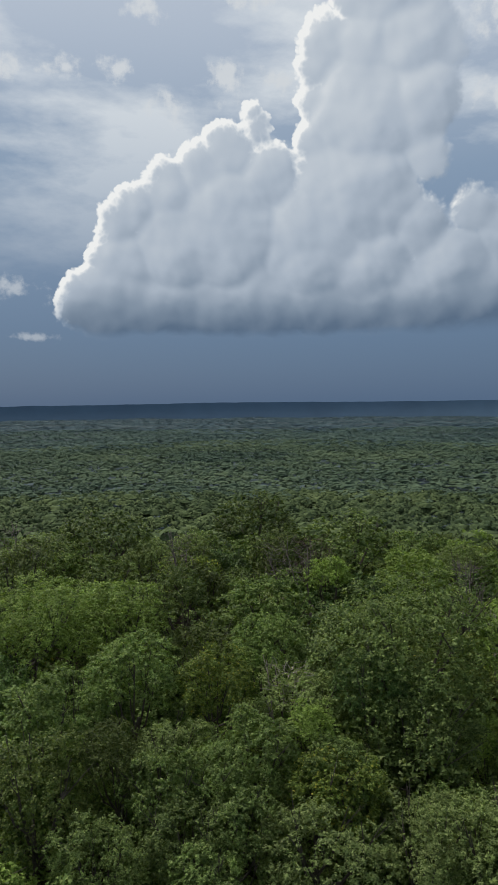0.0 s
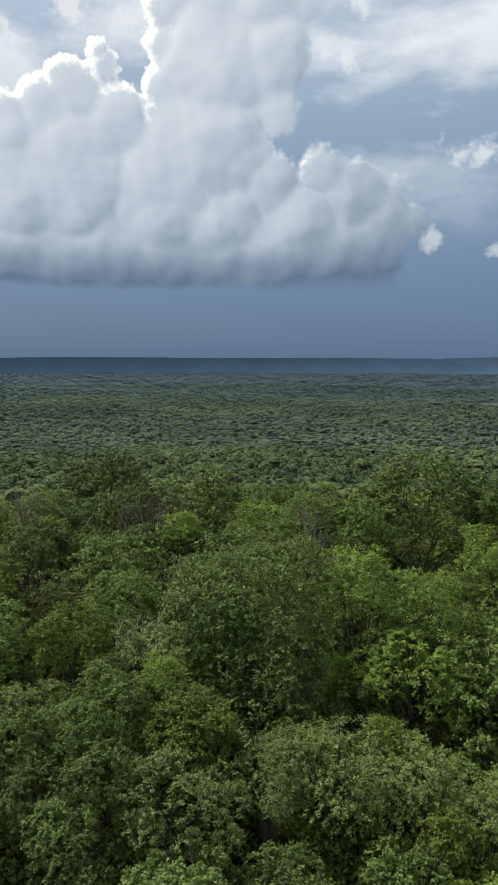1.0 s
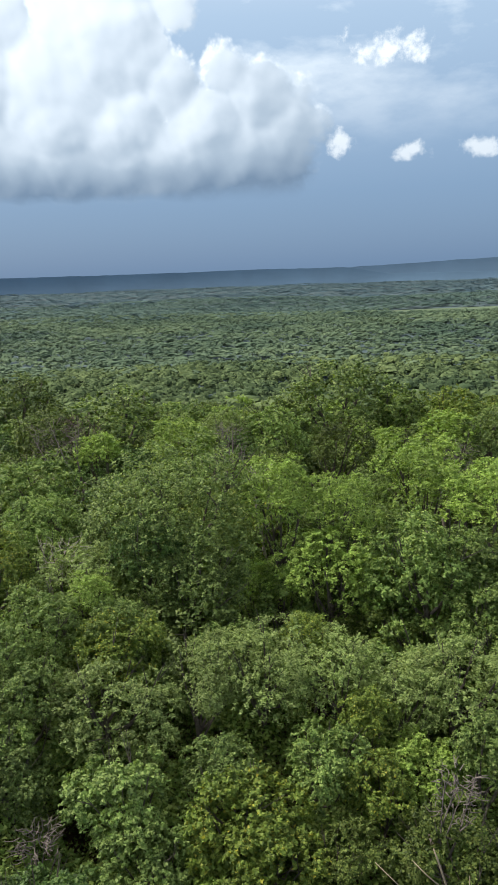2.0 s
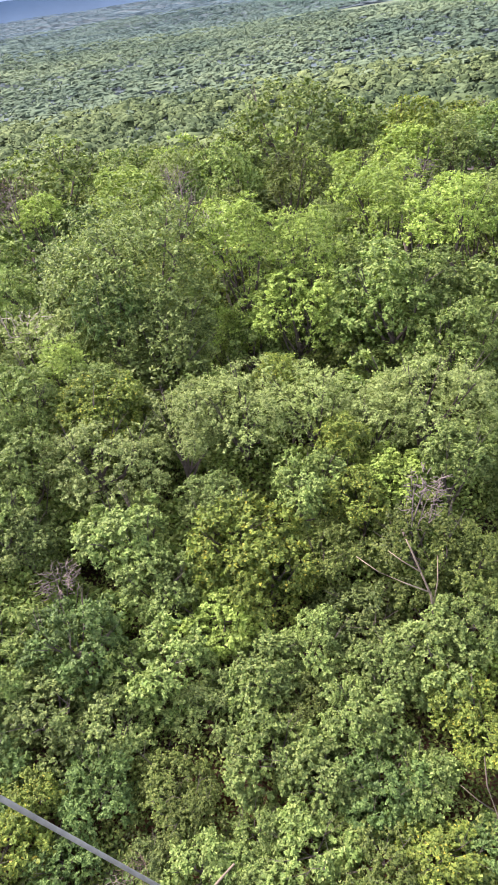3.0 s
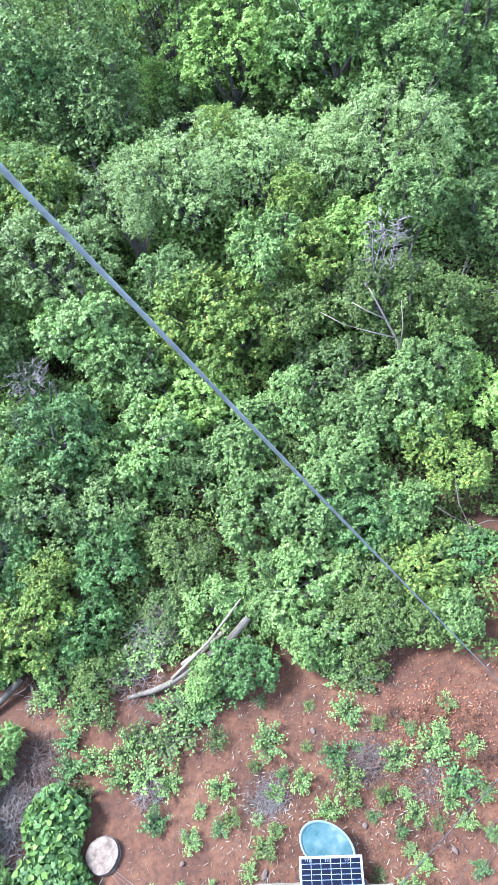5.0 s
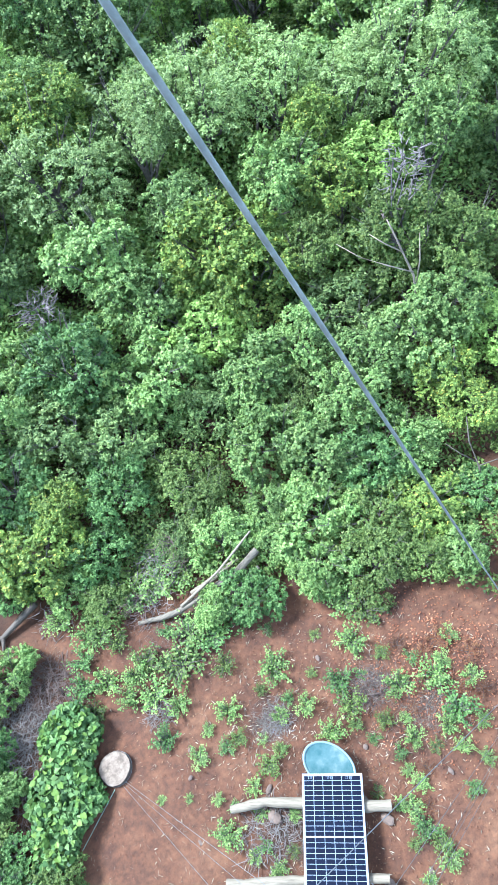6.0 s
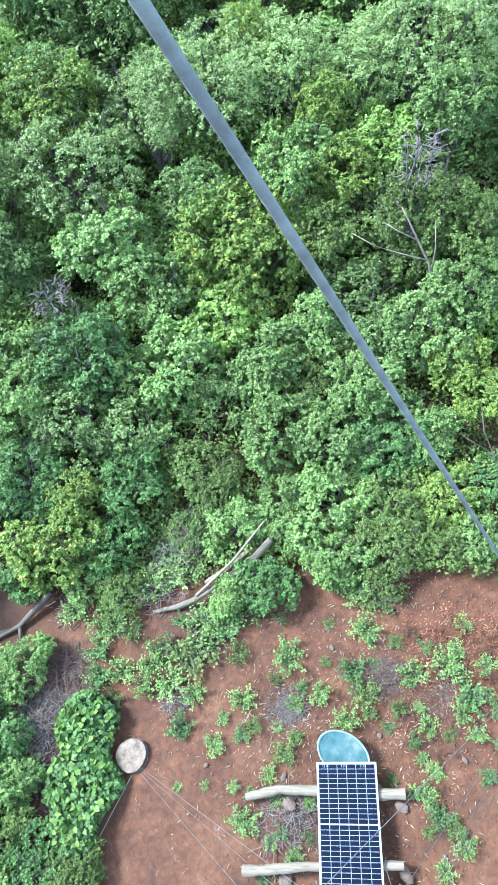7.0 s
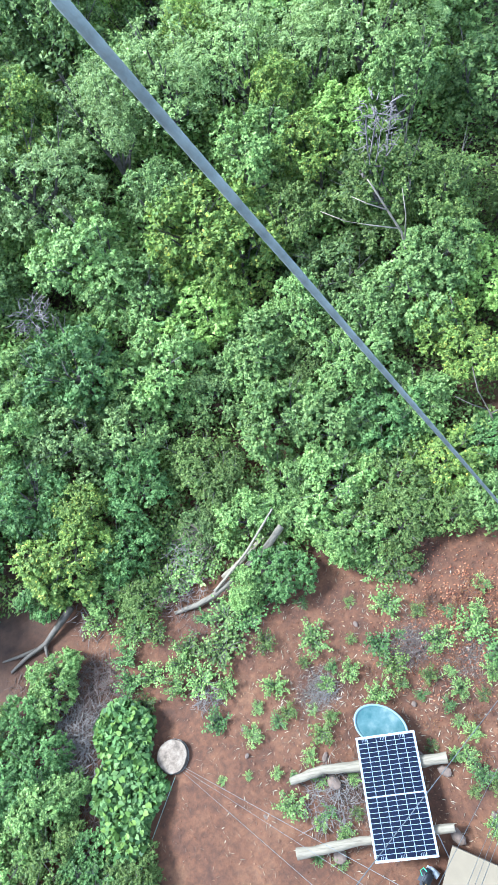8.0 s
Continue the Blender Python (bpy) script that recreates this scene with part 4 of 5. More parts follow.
def solar_panel():
    e = thing("solar_panel", "dark blue solar panel with bright aluminium frame on logs", "solar panel", at=(-0.70, 1.04, 0.36), rz=-31.5)
    w, h = 0.515, 0.955
    sheet = plain_material("white_backsheet", (0.27, 0.31, 0.36), 0.4, vary=0.04, scale=3.0, bump=0)
    bm = bmesh.new()
    box(bm, -w + 0.02, w - 0.02, -h + 0.02, h - 0.02, 0.0, 0.022)
    part("backsheet", bm, sheet, e)
    for name, dims in (("frame_side", (-w, -w + 0.022, -h, h)), ("frame_side", (w - 0.022, w, -h, h)), ("frame_end", (-w + 0.022, w - 0.022, -h, -h + 0.022)), ("frame_end", (-w + 0.022, w - 0.022, h - 0.022, h))):
        bm = bmesh.new()
        box(bm, *dims, -0.012, 0.032, 0.003)
        part(name, bm, ALU, e)
    m, n, l, b = material("solar_cell", 0.35)
    o = n.new("ShaderNodeObjectInfo")
    r = ramp_of(n, [(0.0, (0.0022, 0.0032, 0.010)), (1.0, (0.0035, 0.0052, 0.015))])
    l.new(o.outputs["Random"], r.inputs[0])
    l.new(r.outputs[0], b.inputs["Base Color"])
    b.inputs["Specular IOR Level"].default_value = 0.12
    step_x, step_y = (2 * w - 0.062) / 6, (2 * h - 0.085) / 24
    bm = bmesh.new()
    box(bm, -step_x / 2 + 0.0045, step_x / 2 - 0.0045, -step_y / 2 + 0.004, step_y / 2 - 0.004, 0.022, 0.0255)
    cell = bpy.data.meshes.new("cell")
    bm.to_mesh(cell)
    bm.free()
    cell.materials.append(m)
    for i in range(6):
        for j in range(24):
            c = new("cell", cell)
            c.parent = e
            c.location = ((i - 2.5) * step_x, (j - 11.5) * step_y + (0.008 if j > 11 else -0.008), 0)
    bus = plain_material("busbar", (0.26, 0.29, 0.34), 0.4, 0.2, vary=0.05, bump=0)
    for i in (0, 2, 4):
        for y in (-h + 0.055, h - 0.055):
            for k in range(4):
                bm = bmesh.new()
                box(bm, (i - 2.5) * step_x + (k - 0.2) * 0.03, (i - 2.5) * step_x + (k - 0.2) * 0.03 + 0.006, y - 0.03, y + 0.03, 0.0255, 0.0268)
                part("busbar", bm, bus, e)
    lead = plain_material("white_cable", (0.32, 0.32, 0.31), 0.5, vary=0.05, bump=0)
    v, f = tube([(w - 0.05, -h + 0.42, 0.0), (w + 0.05, -h + 0.30, -0.10), (w + 0.10, -h + 0.1, -0.28), (w + 0.16, -h - 0.1, -0.3), (w + 0.22, -h - 0.3, -0.33)], [0.008] * 5, 6)
    link_mesh("lead", v, f, lead, e, "white output cable", smooth=True)
    return e


solar_panel()


def peeled_log(pts, radii, label, wood=None):
    """A crooked log with rough, cut ends, lying where its points run."""
    rnd = random.Random(int(pts[0][0] * 100))
    base = Vector(pts[0])
    e = thing("log", label, "log", at=tuple(base))
    fine, rad = [], []
    for i in range(len(pts) - 1):
        for k in range(5):
            t = k / 5
            q = Vector(pts[i]).lerp(Vector(pts[i + 1]), t) - base
            fine.append(q + Vector((rnd.uniform(-1, 1), rnd.uniform(-1, 1), rnd.uniform(-0.5, 0.5))) * radii[0] * 0.10)
            rad.append((radii[i] * (1 - t) + radii[i + 1] * t) * rnd.uniform(0.87, 1.12))
    fine.append(Vector(pts[-1]) - base)
    rad.append(radii[-1])
    v, f = tube(fine, rad, 12)
    link_mesh("shaft", v, f[:-2], wood or PALE_WOOD, e, smooth=True)
    cut = plain_material("cut_wood", (0.28, 0.235, 0.175), 0.8, vary=0.25, scale=14.0)
    for name, fc, d in (("cut_end", f[-2], -1), ("cut_end", f[-1], 1)):
        pv = [Vector(v[i]) for i in fc]
        mid = sum(pv, Vector()) / len(pv)
        ring = [tuple(q) for q in pv] + [tuple(mid + (fine[-1] - fine[-2] if d > 0 else fine[0] - fine[1]).normalized() * 0.006)]
        link_mesh(name, ring, [(i, (i + 1) % len(pv), len(pv)) for i in range(len(pv))], cut, e)
    return e


peeled_log([(-2.01, 2.33, 0.24), (-1.44, 2.12, 0.25), (-0.9, 1.76, 0.24), (-0.2, 1.28, 0.23), (0.37, 0.94, 0.23)], [0.075, 0.082, 0.085, 0.09, 0.10], "pale peeled crooked log carrying the solar panel")
peeled_log([(-2.63, 1.39, 0.24), (-1.96, 1.05, 0.24), (-1.2, 0.66, 0.23), (-0.28, 0.11, 0.24)], [0.09, 0.08, 0.075, 0.07], "pale peeled straighter log carrying the solar panel")


def rock(x, y, r, seed, flat=0.6, mat=None, z=None):
    rnd = random.Random(seed)
    bm = bmesh.new()
    bmesh.ops.create_icosphere(bm, subdivisions=2, radius=r)
    off = Vector((rnd.uniform(0, 9), rnd.uniform(0, 9), rnd.uniform(0, 9)))
    sx = rnd.uniform(0.7, 1.3)
    for q in bm.verts:
        k = 1 + 0.35 * noise.noise(q.co / r * 1.1 + off)
        q.co = Vector((q.co.x * sx, q.co.y / sx, q.co.z * flat)) * k
    ob = part("stone", bm, mat or STONE)
    ob.matrix_world = pose(x, y, soil_z(x, y) + r * flat * 0.55 if z is None else z, 0, 0, rnd.uniform(0, 360))
    return tagged(ob, "rough brown stone half sunk in the red soil", "stone", "stones in the clearing")


for k, (x, y, r) in enumerate([(-1.43, 1.87, 0.17), (-1.52, 2.12, 0.11), (-1.3, 2.28, 0.09), (-2.1, 0.95, 0.17), (0.2, 0.82, 0.15), (-0.33, 0.0, 0.17), (0.02, 1.25, 0.12), (-0.95, 1.75, 0.13), (-1.1, 0.6, 0.14), (-2.2, 3.62, 0.07), (-2.42, 3.2, 0.06), (0.55, 1.95, 0.07), (-2.75, 2.2, 0.06), (0.35, -0.15, 0.08), (1.55, 0.85, 0.07), (0.7, 3.72, 0.07)]):
    rock(x, y, r * 0.72, k)


def tub():
    e = thing("water_tub", "round light blue plastic tub full of water beside the solar panel", "tub", at=(-0.17, 2.0, 0), rz=-64)
    blue = plain_material("blue_plastic", (0.15, 0.21, 0.215), 0.5, vary=0.12, scale=5.0, bump=0.05)
    prof = [(0.0, 0.02), (0.36, 0.02), (0.40, 0.05), (0.45, 0.27), (0.475, 0.285), (0.475, 0.305), (0.45, 0.31), (0.435, 0.29), (0.39, 0.06), (0.0, 0.05)]
    sides = 40
    v, f = [], []
    for i in range(sides):
        a = 2 * math.pi * i / sides
        for r, z in prof:
            v.append((r * math.cos(a) * 1.05, r * math.sin(a) * 0.74, z))
    n = len(prof)
    for i in range(sides):
        for j in range(n - 1):
            a, b = i * n + j, ((i + 1) % sides) * n + j
            f.append((a, b, b + 1, a + 1))
    link_mesh("basin", v, f, blue, e, smooth=True)
    m, nn, l, b = material("tub_water", 0.06)
    t = noise_of(nn, l, 2.6, 5.0)
    r = ramp_of(nn, [(0.36, (0.03, 0.07, 0.07)), (0.5, (0.06, 0.102, 0.098)), (0.64, (0.12, 0.15, 0.135))])
    l.new(t.outputs["Fac"], r.inputs[0])
    l.new(r.outputs[0], b.inputs["Base Color"])
    ring = [(0.437 * math.cos(2 * math.pi * i / sides) * 1.05, 0.437 * math.sin(2 * math.pi * i / sides) * 0.74, 0.275) for i in range(sides)]
    link_mesh("water", ring, [tuple(range(sides))], m, e, "cloudy blue water")
    return e


tub()


def stump():
    e = thing("tree_stump", "pale sawn tree stump with cables tied round it", "stump", at=(-3.57, 4.1, 0))
    rnd = random.Random(4)
    sides = 36
    edge = [0.30 * (1 + 0.035 * math.sin(3 * a + 1) + 0.02 * rnd.uniform(-1, 1)) for a in [2 * math.pi * i / sides for i in range(sides)]]
    v, f = [], []
    for z, k in ((-0.05, 1.02), (0.03, 1.0), (0.08, 0.99), (0.13, 1.0)):
        for i in range(sides):
            a = 2 * math.pi * i / sides
            v.append((edge[i] * k * math.cos(a), edge[i] * k * math.sin(a), z + (0.006 * rnd.uniform(-1, 1) if z > 0.12 else 0)))
    for j in range(3):
        for i in range(sides):
            a, b = j * sides + i, j * sides + (i + 1) % sides
            f.append((a, b, b + sides, a + sides))
    link_mesh("bark", v, f, WEATHERED, e, smooth=True)
    m, n, l, b = material("sawn_face", 0.85)
    c = n.new("ShaderNodeTexCoord")
    w = n.new("ShaderNodeTexWave")
    w.wave_type, w.rings_direction = "RINGS", "Z"
    w.inputs["Scale"].default_value, w.inputs["Distortion"].default_value, w.inputs["Detail"].default_value = 14.0, 5.0, 4.0
    l.new(c.outputs["Object"], w.inputs["Vector"])
    t = noise_of(n, l, 7.0, 9.0, 0.7)
    r = ramp_of(n, [(0.34, (0.075, 0.052, 0.033)), (0.5, (0.15, 0.108, 0.072)), (0.64, (0.205, 0.158, 0.112))])
    l.new(t.outputs["Fac"], r.inputs[0])
    col = mixed(n, l, 0.05, r.outputs[0], w.outputs["Color"], "OVERLAY")
    l.new(col, b.inputs["Base Color"])
    bumped(n, l, b, t.outputs["Fac"], 0.5, 0.01)
    top = [(edge[i] * 0.985 * math.cos(2 * math.pi * i / sides), edge[i] * 0.985 * math.sin(2 * math.pi * i / sides), 0.135) for i in range(sides)]
    low = [(x * 1.012, y * 1.012, 0.122) for x, y, z in top]
    link_mesh("sawn_face", top + low, [tuple(range(sides))] + [(i + sides, (i + 1) % sides + sides, (i + 1) % sides, i) for i in range(sides)], m, e, "pale weathered sawn face")
    ringpts = [(0.312 * math.cos(2 * math.pi * i / 24), 0.312 * math.sin(2 * math.pi * i / 24), 0.05) for i in range(25)]
    v, f = tube(ringpts, [0.005] * 25, 5)
    link_mesh("cable_loop", v, f, THIN_STEEL, e)
    return e


stump()


def canvas_crate():
    """Only its corner comes into view."""
    e = thing("canvas_cover", "cream canvas cover stretched over a low crate", "cover", at=(-0.49, -0.05, 0), rz=-59.5)
    m = plain_material("cream_canvas", (0.15, 0.113, 0.068), 0.85, vary=0.07, scale=5.0, bump=0.25, depth=0.02)
    bm = bmesh.new()
    bmesh.ops.create_grid(bm, x_segments=24, y_segments=24, size=0.5, matrix=Matrix.Translation((0.55, -0.5, 0.42)) @ Matrix.Diagonal((1.1, 1.0, 1, 1)))
    rim = [q for q in bm.edges if q.is_boundary]
    for q in bm.verts:
        q.co.z += 0.012 * noise.noise(q.co * 3.0)
    g = bmesh.ops.extrude_edge_only(bm, edges=rim)
    for q in [q for q in g["geom"] if isinstance(q, bmesh.types.BMVert)]:
        q.co.z = 0.0
    bmesh.ops.recalc_face_normals(bm, faces=bm.faces)
    part("cover", bm, m, e)
    bm = bmesh.new()
    box(bm, 0.02, 1.08, -0.98, -0.02, 0.0, 0.38, 0.01)
    part("crate", bm, WEATHERED, e)
    return e


canvas_crate()


def tool_bag():
    e = thing("tool_bag", "small black tool bag with a yellow clip and a white bottle", "tool bag", at=(-1.13, -0.12, 0), rz=20)
    black = plain_material("black_nylon", (0.02, 0.021, 0.024), 0.7, vary=0.3, scale=20.0)
    bm = bmesh.new()
    box(bm, -0.16, 0.12, -0.10, 0.10, 0.0, 0.2, 0.045)
    part("bag", bm, black, e, smooth=True)
    v, f = tube([(-0.13, 0.0, 0.19), (-0.08, 0.03, 0.27), (0.02, 0.03, 0.28), (0.08, 0.0, 0.19)], [0.014] * 4, 6)
    link_mesh("carry_strap", v, f, black, e)
    bm = bmesh.new()
    box(bm, -0.17, -0.10, -0.06, -0.03, 0.19, 0.23, 0.008)
    part("clip", bm, plain_material("yellow_plastic", (0.62, 0.38, 0.02), 0.45, vary=0.1, bump=0), e, "yellow clip")
    v, f = tube([(0.10, -0.16, 0.06), (0.12, -0.02, 0.06), (0.125, 0.03, 0.06), (0.128, 0.06, 0.06)], [0.055, 0.055, 0.03, 0.022], 14)
    link_mesh("bottle", v, f, plain_material("white_plastic", (0.32, 0.34, 0.36), 0.4, vary=0.05, bump=0), e, "white bottle", smooth=True)
    v, f = tube([(-0.02, 0.06, 0.2), (0.03, 0.12, 0.22), (0.09, 0.09, 0.2), (0.07, 0.02, 0.21)], [0.008] * 4, 5)
    link_mesh("cord", v, f, plain_material("bright_green_cord", (0.08, 0.42, 0.20), 0.6, vary=0.1, bump=0), e, "bright green cord")
    return e


tool_bag()

# fallen wood along the edge of the clearing
peeled_log([(-1.98, 6.33, 0.10), (-1.5, 6.13, 0.14), (-1.12, 6.03, 0.18), (-0.5, 5.98, 0.28), (0.28, 5.97, 0.42), (0.85, 6.08, 0.55)], [0.04, 0.055, 0.062, 0.066, 0.072, 0.07], "fallen trunk, split and bleached, along the thicket", SPLIT_WOOD)
peeled_log([(-0.75, 6.22, 0.16), (-0.35, 6.2, 0.2), (0.45, 6.25, 0.35)], [0.055, 0.07, 0.05], "short split log with bare tan wood", PALE_WOOD)
peeled_log([(-0.42, 5.7, 0.2), (0.1, 5.72, 0.26), (0.7, 5.8, 0.4)], [0.06, 0.065, 0.05], "thin grey fallen branch", WEATHERED)
peeled_log([(-1.05, 6.06, 0.25), (-0.5, 6.08, 0.45), (-0.02, 6.1, 0.65), (0.91, 6.27, 1.05)], [0.035, 0.03, 0.026, 0.02], "thin bleached pole leaning on the fallen trunk", PALE_WOOD)


def branch(name, label, lines, mat, thick):
    """A forked bare branch: lines of points, the first the main stem."""
    base = Vector(lines[0][0])
    e = thing(name, label, "branch", at=tuple(base))
    for k, pts in enumerate(lines):
        n = len(pts)
        v, f = tube([Vector(p) - base for p in pts], [thick * (0.55 if k else 1.0) * (1 - 0.6 * i / (n - 1)) for i in range(n)], 7)
        link_mesh("stem" if k == 0 else "fork", v, f, mat, e, smooth=True)
    return e


branch("bare_branch", "thick grey forked branch lying on the red soil", [[(-3.69, 7.96, 0.25), (-4.2, 7.85, 0.15), (-4.61, 7.73, 0.12), (-5.1, 7.78, 0.1), (-5.54, 7.76, 0.06)], [(-4.61, 7.73, 0.12), (-4.68, 7.55, 0.1), (-4.74, 7.4, 0.05)], [(-4.75, 7.74, 0.12), (-5.3, 7.95, 0.1), (-5.6, 8.1, 0.05)]], WEATHERED, 0.085)


def twig_heap(x, y, r, seed, label, mat, count=110, high=0.35, thick=0.0048):
    """A heap of bare crossing twigs."""
    rnd = random.Random(seed)
    e = thing("dead_brush", label, "brush", "dead brush", at=(x, y, soil_z(x, y)))
    pieces = []
    for _ in range(count):
        a, d = rnd.uniform(0, 6.28), r * math.sqrt(rnd.random())
        p = Vector((math.cos(a) * d, math.sin(a) * d, rnd.uniform(0.01, high) * (1.2 - d / r)))
        w = Vector((rnd.gauss(0, 1), rnd.gauss(0, 1), rnd.gauss(0, 0.35))).normalized() * r * rnd.uniform(0.25, 0.6)
        q = p + w
        q.z = max(q.z, 0.01)
        mid = p.lerp(q, 0.5) + Vector((rnd.gauss(0, 1), rnd.gauss(0, 1), rnd.gauss(0, 0.5))) * r * 0.06
        mid.z = max(mid.z, 0.01)
        k = thick * rnd.uniform(0.6, 1.8)
        pieces.append(tube([p, mid, q], [k, k * 0.8, k * 0.3], 4))
    tagged(link_mesh("tangle", *join(pieces), mat, e), kind="stuff")
    return e


TAN_BRANCH = plain_material("tan_branch", (0.26, 0.205, 0.145), 0.85, vary=0.3, scale=7.0, bump=0.3)
OLD_TWIG = plain_material("old_twig", (0.15, 0.122, 0.108), 0.9, vary=0.3, scale=4.0, bump=0)
GREY_TWIG = plain_material("grey_twig", (0.135, 0.112, 0.095), 0.9, vary=0.3, scale=4.0, bump=0)
BROWN_TWIG = plain_material("brown_twig", (0.09, 0.06, 0.045), 0.9, vary=0.3, scale=4.0, bump=0)
for k, (x, y, r, h, c) in enumerate([(-4.25, 6.1, 0.75, 0.22, 520), (-4.85, 5.6, 0.7, 0.25, 420), (-5.4, 5.2, 0.6, 0.3, 300), (-5.45, 4.5, 0.55, 0.2, 260), (-2.44, 4.55, 0.32, 0.16, 220), (-0.59, 3.23, 0.32, 0.10, 180), (1.2, 2.74, 0.34, 0.1, 200), (-3.5, 7.5, 0.5, 0.3, 90), (-1.6, 6.5, 0.4, 0.3, 80), (-5.6, 7.2, 0.5, 0.3, 80), (1.9, 4.5, 0.4, 0.3, 70), (-1.7, 1.75, 0.55, 0.08, 260), (-0.75, 7.2, 0.6, 0.9, 160), (0.7, 6.3, 0.4, 0.6, 60), (-1.3, 7.0, 0.6, 0.8, 150), (-1.9, 6.6, 0.45, 0.5, 120), (-5.0, 6.5, 0.5, 0.3, 200)]):
    twig_heap(x, y, r, 50 + k, "heap of dry grey twigs on the soil", GREY_TWIG if k % 3 else BROWN_TWIG, c, h)


def dead_tree(x, y, top, spread, seed, mat, twigs=60):
    """A leafless tree: stem, limbs and a haze of twigs."""
    rnd = random.Random(seed)
    base = soil_z(x, y)
    h = top - base
    e = thing("dead_tree", "leafless grey tree standing among the green crowns", "dead tree", "dead trees", at=(x, y, base), rz=rnd.uniform(0, 360))
    link_mesh("trunk", *join(limbs(rnd, h, spread, 6, 0.012 * h + 0.02)), mat, e, smooth=True)
    pieces = []
    for _ in range(twigs):
        a, d = rnd.uniform(0, 6.28), spread * math.sqrt(rnd.random())
        p = Vector((math.cos(a) * d * 0.7, math.sin(a) * d * 0.7, h * rnd.uniform(0.72, 0.95)))
        q = p + Vector((math.cos(a) + rnd.gauss(0, 0.7), math.sin(a) + rnd.gauss(0, 0.7), rnd.uniform(-0.2, 1.0))).normalized() * spread * rnd.uniform(0.25, 0.6)
        m = p.lerp(q, 0.5) + Vector((rnd.gauss(0, 1), rnd.gauss(0, 1), rnd.gauss(0, 1))) * spread * 0.06
        pieces.append(tube([p, m, q], [0.012, 0.009, 0.004], 4))
    tagged(link_mesh("twiggery", *join(pieces), mat, e), kind="stuff")
    return e


for k, (x, y, top, spread, mat) in enumerate([(7.7, 10.2, 4.4, 0.55, OLD_TWIG), (1.2, 22.6, 5.9, 0.9, DEAD), (9.3, 30.0, 7.6, 0.9, OLD_TWIG), (1.9, 35.0, 7.4, 1.5, OLD_TWIG), (17.6, 24.3, 7.1, 0.9, OLD_TWIG), (9.2, 25.2, 6.9, 0.8, DEAD), (-13.6, 41.0, 7.4, 1.3, OLD_TWIG), (-3.7, 37.3, 7.6, 0.9, OLD_TWIG), (3.4, 37.5, 7.3, 1.5, BROWN_TWIG), (-0.4, 13.8, 2.5, 0.6, OLD_TWIG)]):
    dead_tree(x, y, top, spread, 300 + k, mat, 90)

branch("bare_branch", "pale broken forked branch standing out of a leafy tree", [[(6.9, 8.5, 0.0), (6.72, 8.6, 2.4), (6.5, 9.05, 3.55), (6.45, 9.12, 3.75)], [(6.72, 8.6, 2.5), (6.1, 8.7, 3.05), (5.75, 9.1, 3.2), (5.5, 9.55, 3.4)], [(6.75, 8.55, 2.2), (6.8, 8.5, 2.9), (6.86, 8.6, 3.5)], [(6.6, 8.8, 3.0), (6.25, 9.0, 3.35), (6.1, 9.25, 3.5)]], TAN_BRANCH, 0.03)
branch("bare_branch", "grey dead branch hanging at the thicket's edge", [[(6.2, 6.3, 0.0), (6.35, 6.5, 0.7), (6.45, 6.85, 1.35), (6.6, 7.1, 1.6)], [(6.35, 6.5, 0.7), (6.5, 6.1, 1.1), (6.7, 5.8, 1.2)]], WEATHERED, 0.03)
branch("bare_branch", "grey dead branches tangled at the thicket's edge", [[(5.5, 4.6, 0.0), (5.6, 5.0, 0.5), (5.65, 5.4, 0.9), (5.9, 5.8, 1.1)], [(5.6, 5.0, 0.5), (5.9, 4.8, 0.75), (6.1, 4.6, 0.8)], [(5.6, 5.1, 0.55), (5.35, 5.3, 0.85), (5.2, 5.6, 1.0)]], WEATHERED, 0.026)

